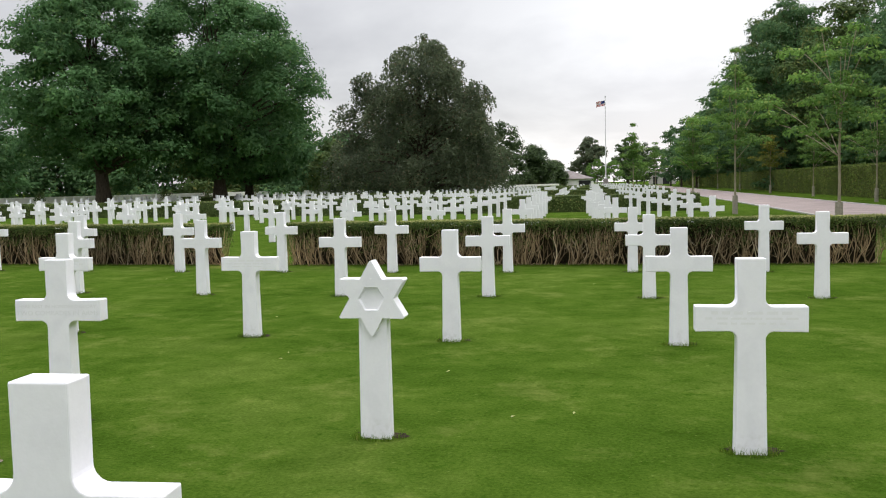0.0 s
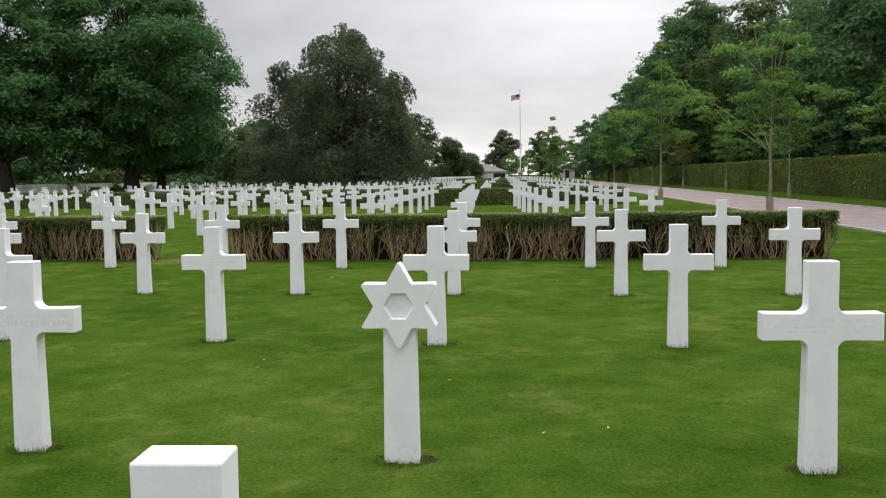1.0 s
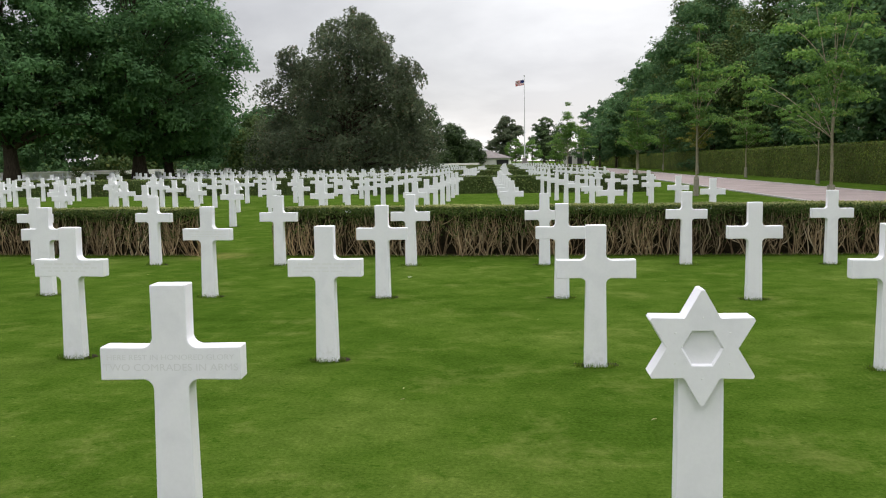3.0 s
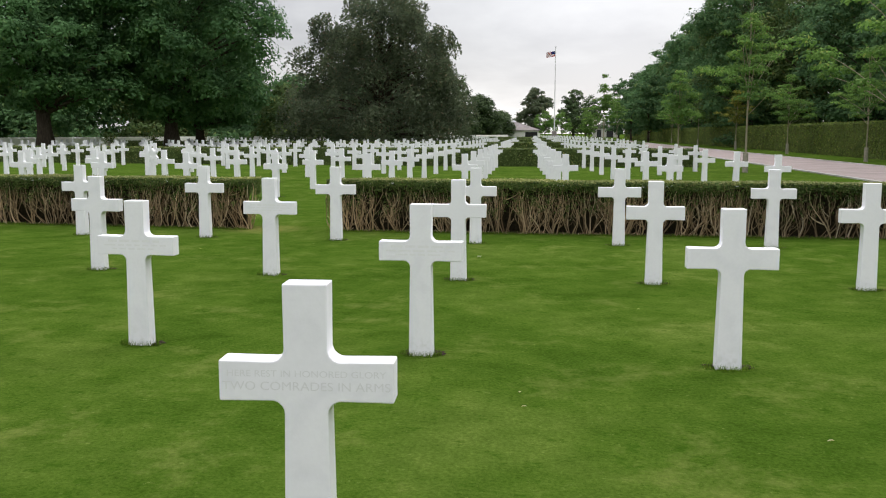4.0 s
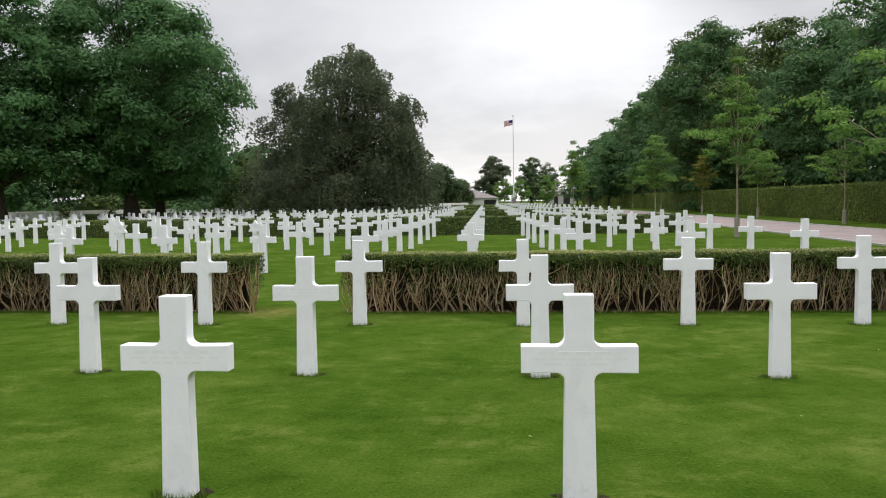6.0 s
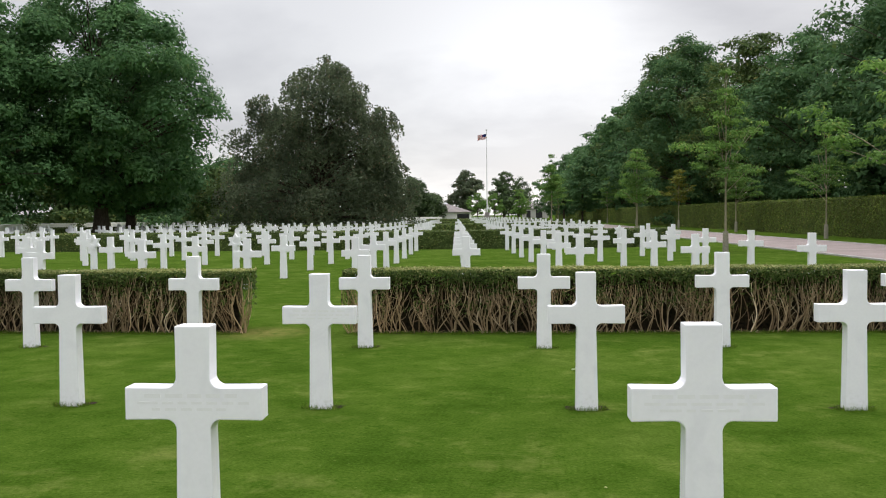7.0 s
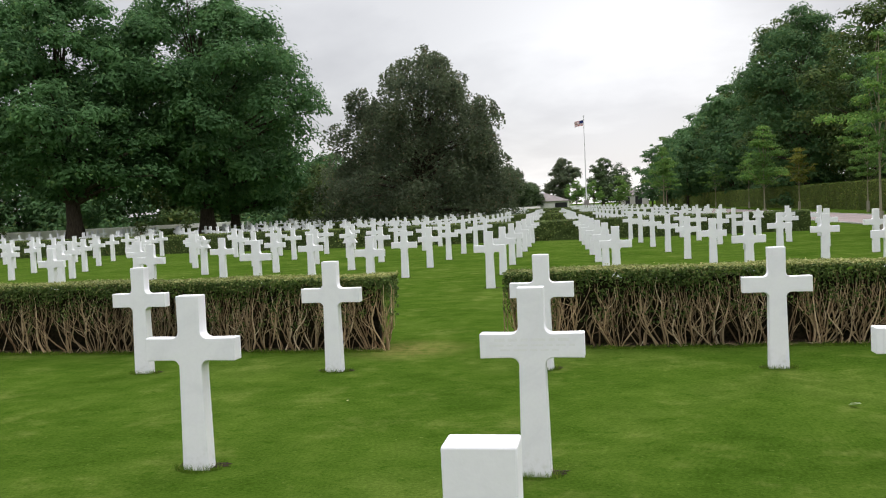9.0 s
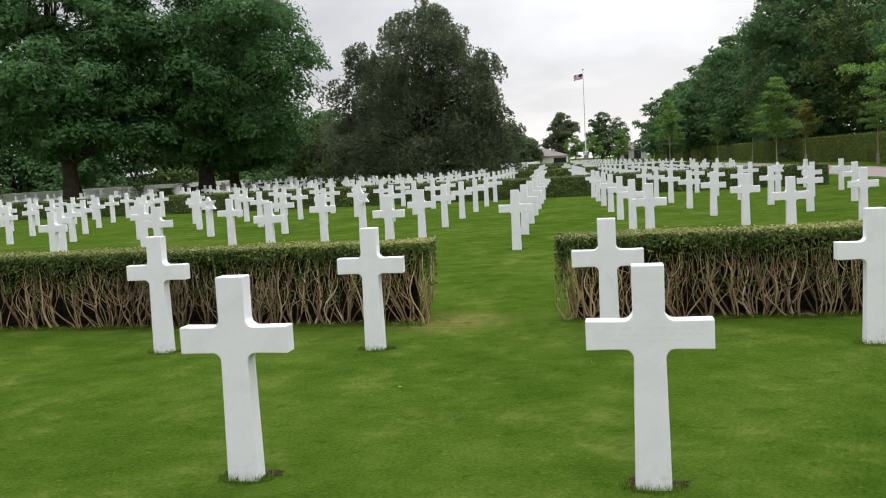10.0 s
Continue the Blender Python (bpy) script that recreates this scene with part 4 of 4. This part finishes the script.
# wood beyond the clipped hedge
for row, (off, count) in enumerate(((6.8, 20), (13.0, 14))):
    for i in range(count):
        wy = 16 + i * (11.5 if row == 0 else 14.0) + rng0.uniform(-2.5, 2.5)
        wx = 18.2 - 0.0145 * wy + off + rng0.uniform(-1.2, 1.2) - float(np.interp(wy, [70, 82, 126, 150], [0, 3.3, 3.3, 1.8]))
        hh = (float(np.interp(wy, [0, 36, 42, 47, 56, 66, 76, 85, 92, 112, 122, 160, 250], [19.5, 19.5, 18.5, 16.0, 15.6, 16.8, 18.8, 20.0, 21.0, 21.0, 18.2, 18.0, 17.5])) if row == 0 else float(np.interp(wy, [30, 42, 75, 85], [18, 16, 16, 17.5]))) + rng0.uniform(-0.7, 0.7)
        near = wy < 118 and row == 0
        make_tree("woodland_tree", wx, wy, hh, 0.8, rng0.uniform(6.2, 7.5) * (0.62 if row == 0 and i == 3 else 1.0), WOODLAND, WOOD_LEAF_WARM if rng0.random() < 0.2 else WOOD_LEAF,
                  "tall dense green tree at the edge of the wood", 400 + row * 40 + i, clumps=215 if near else 95, leaves=190 if near else 105,
                  clump_r=1.75 if near else 2.0, leaf=0.165 if near else 0.30, trunk_r=0.35, group="trees of the wood", flat=0.66, lobes=0.15)

# young trees along the road
YOUNG = "young slender tree with airy light green foliage"
SLIM = [(0, 0.7), (0.15, 1.0), (0.35, 0.95), (0.55, 0.7), (0.75, 0.42), (0.9, 0.22), (1, 0.08)]


def young_tree(x, y, h, r, mat, label, seed):
    t = make_tree("young_tree", x, y, h, h * 0.43, r, SLIM, mat, label, seed, clumps=44, leaves=150, clump_r=0.55, leaf=0.055, trunk_r=0.048, bark=YOUNG_BARK, flat=0.45, group="young trees along the road", fill=0.5, lobes=0.25)
    bm = bmesh.new()
    bmesh.ops.create_cone(bm, cap_ends=True, segments=12, radius1=0.11, radius2=0.10, depth=0.75, matrix=pose(0, 0, 0.375))
    part("trunk_guard", bm, GUARD, t, "grey-brown guard round the foot of the trunk")


for i, (tx, ty, h, r, yel) in enumerate(((9.2, 11.4, 6.0, 2.4, 0), (7.75, 23.6, 6.7, 2.1, 0), (7.0, 40, 5.4, 1.3, 0), (3.45, 59.8, 6.2, 1.1, 0), (5.6, 86, 6.0, 1.4, 0),
                                         (16.7, 23.5, 6.0, 1.9, 0), (16.5, 38.2, 6.0, 2.3, 0), (16.4, 55.8, 6.2, 2.0, 0), (15.7, 73, 5.9, 1.8, 1), (15.6, 98, 6.8, 2.0, 0),
                                         (15.0, 122, 7.2, 2.1, 0), (14.0, 150, 7.4, 2.0, 0))):
    young_tree(tx, ty, h, r, YELLOW_LEAF if yel else YOUNG_LEAF, YOUNG if not yel else "young slender tree with yellowing leaves", 500 + i)


# ---------------------------------------------------------------- wall, buildings, flagpole
def long_wall():
    ys = np.linspace(0, 175, 60)
    V, F = [], []
    for i, y in enumerate(ys):
        x = wall_x(y)
        V += [(x - 0.3, y, -0.05), (x - 0.3, y, 1.12), (x + 0.3, y, 1.12), (x + 0.3, y, -0.05)]
        if i:
            a, b = 4 * (i - 1), 4 * i
            F += [(a + j, b + j, b + (j + 1) % 4, a + (j + 1) % 4) for j in range(3)]
    n = 4 * (len(ys) - 1)
    F += [(0, 1, 2, 3), (n, n + 3, n + 2, n + 1)]
    tagged(new("wall_west", mesh_of("wall_west", V, F, [PALE_STONE])), "long low pale stone wall behind the plots", "wall", kind="structure")
    bm = box_bm(-0.95, 0.95, -0.6, 0.6, 0, 1.55, bevel=0.02)
    pier = part("stone_pier", bm, PALE_STONE, None)
    pier.matrix_basis = pose(-25.6, 172, 0)
    tagged(pier, "pale square stone pier at the end of the wall", "pier")


long_wall()


def rose_bush(x, y, h, seed):
    rng = np.random.default_rng(seed)
    root = new("rose_bush")
    root.matrix_basis = pose(x, y, 0)
    paths = []
    tips = []
    for i in range(9):
        a, sp = rng.uniform(0, 6.28), rng.uniform(0.15, 0.55)
        tip = np.array([math.cos(a) * sp, math.sin(a) * sp, h * rng.uniform(0.7, 1.0)])
        paths.append([(tuple(np.array([0, 0, -0.02]) * (1 - t) + tip * np.array([t ** 1.6, t ** 1.6, t])), 0.018 * (1 - 0.7 * t)) for t in np.linspace(0, 1, 5)])
        tips.append(tip)
    v, f = tubes(paths, 4)
    part_mesh("canes", mesh_of("canes", v, f, [STEM]), root, "thin brown canes", "stuff")
    pos = np.concatenate([t * rng.uniform(0.55, 1.05, 45)[:, None] + rng.normal(0, 0.13, (45, 3)) for t in tips])
    pos[:, 2] = np.maximum(pos[:, 2], 0.1)
    v, f = leaf_quads(pos, np.tile([[0, 0, 1.0]], (len(pos), 1)), 0.075, rng)
    part_mesh("foliage", mesh_of("foliage", v, f, [WOOD_LEAF_WARM]), root, "sparse olive leaves", "stuff")
    tagged(root, "small sparse olive rose bush by the low wall", "shrub", "bushes along the wall")


for i, by in enumerate((24, 31, 38, 44, 51, 58, 64, 72, 79, 86, 94, 103, 112, 122)):
    rose_bush(wall_x(by) + 1.0, by, 1.45 + 0.12 * ((i * 7) % 5), 600 + i)


def house(name, x, y, w, d, eave, apex, door_at, label, walls, shift=0.0):
    root = new(name)
    root.matrix_basis = pose(x, y, 0)
    bm = box_bm(-w / 2, w / 2, -d / 2, d / 2, 0, eave, bevel=0.03)
    part("wall", bm, walls, root, "plain rendered walls")
    bm = bmesh.new()
    o = 0.35
    low = [bm.verts.new(p) for p in ((-w / 2 - o, -d / 2 - o, eave), (w / 2 + o, -d / 2 - o, eave), (w / 2 + o, d / 2 + o, eave), (-w / 2 - o, d / 2 + o, eave))]
    low2 = [bm.verts.new(v.co + Vector((0, 0, 0.15))) for v in low]
    k = 0.14
    top = [bm.verts.new((v.co.x * k + shift, v.co.y * k, apex - 0.5)) for v in low]
    bm.faces.new(list(reversed(low)))
    for ring, nxt in ((low, low2), (low2, top)):
        for i in range(4):
            j = (i + 1) % 4
            bm.faces.new((ring[i], ring[j], nxt[j], nxt[i]))
    bm.faces.new(top)
    roof = part("roof", bm, ROOF, root, "hipped grey-brown roof")
    bm = bmesh.new()
    bmesh.ops.create_cone(bm, cap_ends=True, segments=4, radius1=w * 0.115, radius2=0.05, depth=0.62, matrix=pose(shift, 0, apex - 0.2, 0, 0, 45))
    part("roof_cap", bm, ROOF_CAP, roof, "pale lead cap")
    # no real recess: dark slabs on the wall imitate shaded openings
    for dx, dw, dh in door_at:
        part("doorway", box_bm(dx - dw / 2, dx + dw / 2, -d / 2 - 0.06, -d / 2 + 0.05, 0.0, dh), OPENING_SHADE, root, "near-black slab standing in for the shade of an opening")
    tagged(root, label, "building")


house("pavilion", -14.0, 233, 10.6, 9.0, 2.1, 4.9, ((3.4, 3.2, 1.75),), "low white pavilion with a hipped grey roof", PALE_STONE, shift=-1.6)
house("gatehouse", 11.2, 300, 8.8, 8.0, 3.2, 5.8, ((1.2, 2.2, 2.8), (-2.4, 1.4, 2.6)), "small stone gatehouse with a hipped roof", KERB)


def flagpole(x, y, h):
    root = new("flagpole")
    root.matrix_basis = pose(x, y, 0)
    v, f = tubes([[((0, 0, z), 0.14 - 0.07 * z / h) for z in np.linspace(0, h, 12)]], 10)
    part_mesh("pole", mesh_of("pole", v, f, [POLE], smooth=True), root, "tall white painted pole")
    bm = bmesh.new()
    bmesh.ops.create_uvsphere(bm, u_segments=12, v_segments=8, radius=0.17, matrix=pose(0, 0, h + 0.12))
    part("finial", bm, ROOF_CAP, root, smooth=True)
    bm = bmesh.new()
    for z0, z1, r in ((0, 0.5, 1.5), (0.5, 1.1, 1.0), (1.1, 2.0, 0.55)):
        bmesh.ops.create_cone(bm, cap_ends=True, segments=8, radius1=r, radius2=r * 0.92, depth=z1 - z0, matrix=pose(0, 0, (z0 + z1) / 2))
    part("plinth", bm, ROOF, root, "dark stepped stone plinth")
    # flag, drooping and blown to one side
    W, Hf, nu, nv = 2.0, 1.15, 16, 13
    V, F, I = [], [], []
    for j in range(nv + 1):
        for i in range(nu + 1):
            u, w = i / nu, j / nv
            V.append((-0.1 - W * u * 0.94, 0.22 * math.sin(7 * u + 1.5 * w) * u, h - 0.75 - Hf * w - 0.42 * u * u - 0.06 * math.sin(5 * u)))
    for j in range(nv):
        for i in range(nu):
            a = j * (nu + 1) + i
            F.append((a, a + 1, a + nu + 2, a + nu + 1))
            I.append(2 if (i < nu * 0.4 and j < 7) else (0 if j % 2 == 0 else 1))
    part_mesh("flag", mesh_of("flag", V, F, [FLAG_RED, FLAG_WHITE, FLAG_BLUE], I, True), root, "red and white striped flag with a blue canton")
    tagged(root, "tall white flagpole with a striped flag flying", "flagpole")


flagpole(-3.55, 188.5, 20.0)


# ---------------------------------------------------------------- small things on the lawn
def fallen_leaves():
    rng = np.random.default_rng(9)
    for x, y in ((0.23, -1.43), (3.27, -8.84), (3.63, -8.71), (-2.10, -0.52), (1.10, -7.27), (1.06, -7.0), (2.6, -7.6), (0.1, -5.0), (-3.4, -1.2), (1.9, -4.4), (3.4, -1.7)):
        bm = bmesh.new()
        s = rng.uniform(0.010, 0.018) if (x, y) != (0.23, -1.43) else 0.05
        pts = [(0, -1.0, 0), (0.45, -0.3, 0.25), (0.35, 0.4, 0.3), (0, 1.1, 0.1), (-0.35, 0.4, 0.25), (-0.5, -0.3, 0.2)]
        ring = [bm.verts.new(Vector(p) * s) for p in pts]
        c = bm.verts.new((0, 0, 0.05 * s))
        for i in range(6):
            bm.faces.new((ring[i], ring[(i + 1) % 6], c))
        bmesh.ops.solidify(bm, geom=list(bm.faces), thickness=0.0008)
        ob = part("fallen_leaf", bm, DRY_LEAF if s < 0.04 else PALE_LEAF, None)
        ob.matrix_basis = pose(x, y, 0.018, rng.uniform(-15, 15), rng.uniform(-15, 15), rng.uniform(0, 360))
        tagged(ob, "small dry yellowish leaf lying on the lawn" if s < 0.04 else "large pale silvery leaf lying upside down on the lawn", "leaf", "fallen leaves")


fallen_leaves()


def grass_blades():
    rng = np.random.default_rng(12)
    # longer tufts that the mower misses at the stones and along the hedge
    tx, ty = [], []
    for sx, sy in stones:
        if sy < 4:
            k = 260
            t = np.where(rng.uniform(0, 1, k) < 0.6, rng.uniform(np.pi, 2 * np.pi, k), rng.uniform(0, 2 * np.pi, k))
            tx.append(sx + np.cos(t) * rng.normal(0.125, 0.02, k))
            ty.append(sy + np.sin(t) * rng.normal(0.085, 0.015, k))
    for x0, x1 in ((-13.4, -3.7), (-2.3, 7.9)):
        k = int(900 * (x1 - x0))
        gx = rng.uniform(x0, x1, k)
        tx.append(gx)
        ty.append(1.20 + 0.0036 * gx * gx + 0.03 * np.sin(gx * 7) + rng.normal(-0.005, 0.035, k))
    tx, ty = np.concatenate(tx), np.concatenate(ty)
    m = len(tx)
    h2 = rng.uniform(0.02, 0.05, m)
    a = rng.uniform(0, 2 * np.pi, m)
    l2 = rng.normal(0, 0.35, (m, 2)) * h2[:, None]
    dx, dy = np.cos(a) * 0.002, np.sin(a) * 0.002
    v2 = np.stack([np.stack([tx - dx, ty - dy, 0 * tx], 1), np.stack([tx + dx, ty + dy, 0 * tx], 1), np.stack([tx + l2[:, 0], ty + l2[:, 1], h2], 1)], axis=1)
    v = v2.reshape(-1, 3)
    tagged(new("grass", mesh_of("grass", v, np.arange(len(v)).reshape(-1, 3), [BLADE])), "longer green grass tufts at the headstones and hedges", "grass", kind="stuff")


grass_blades()
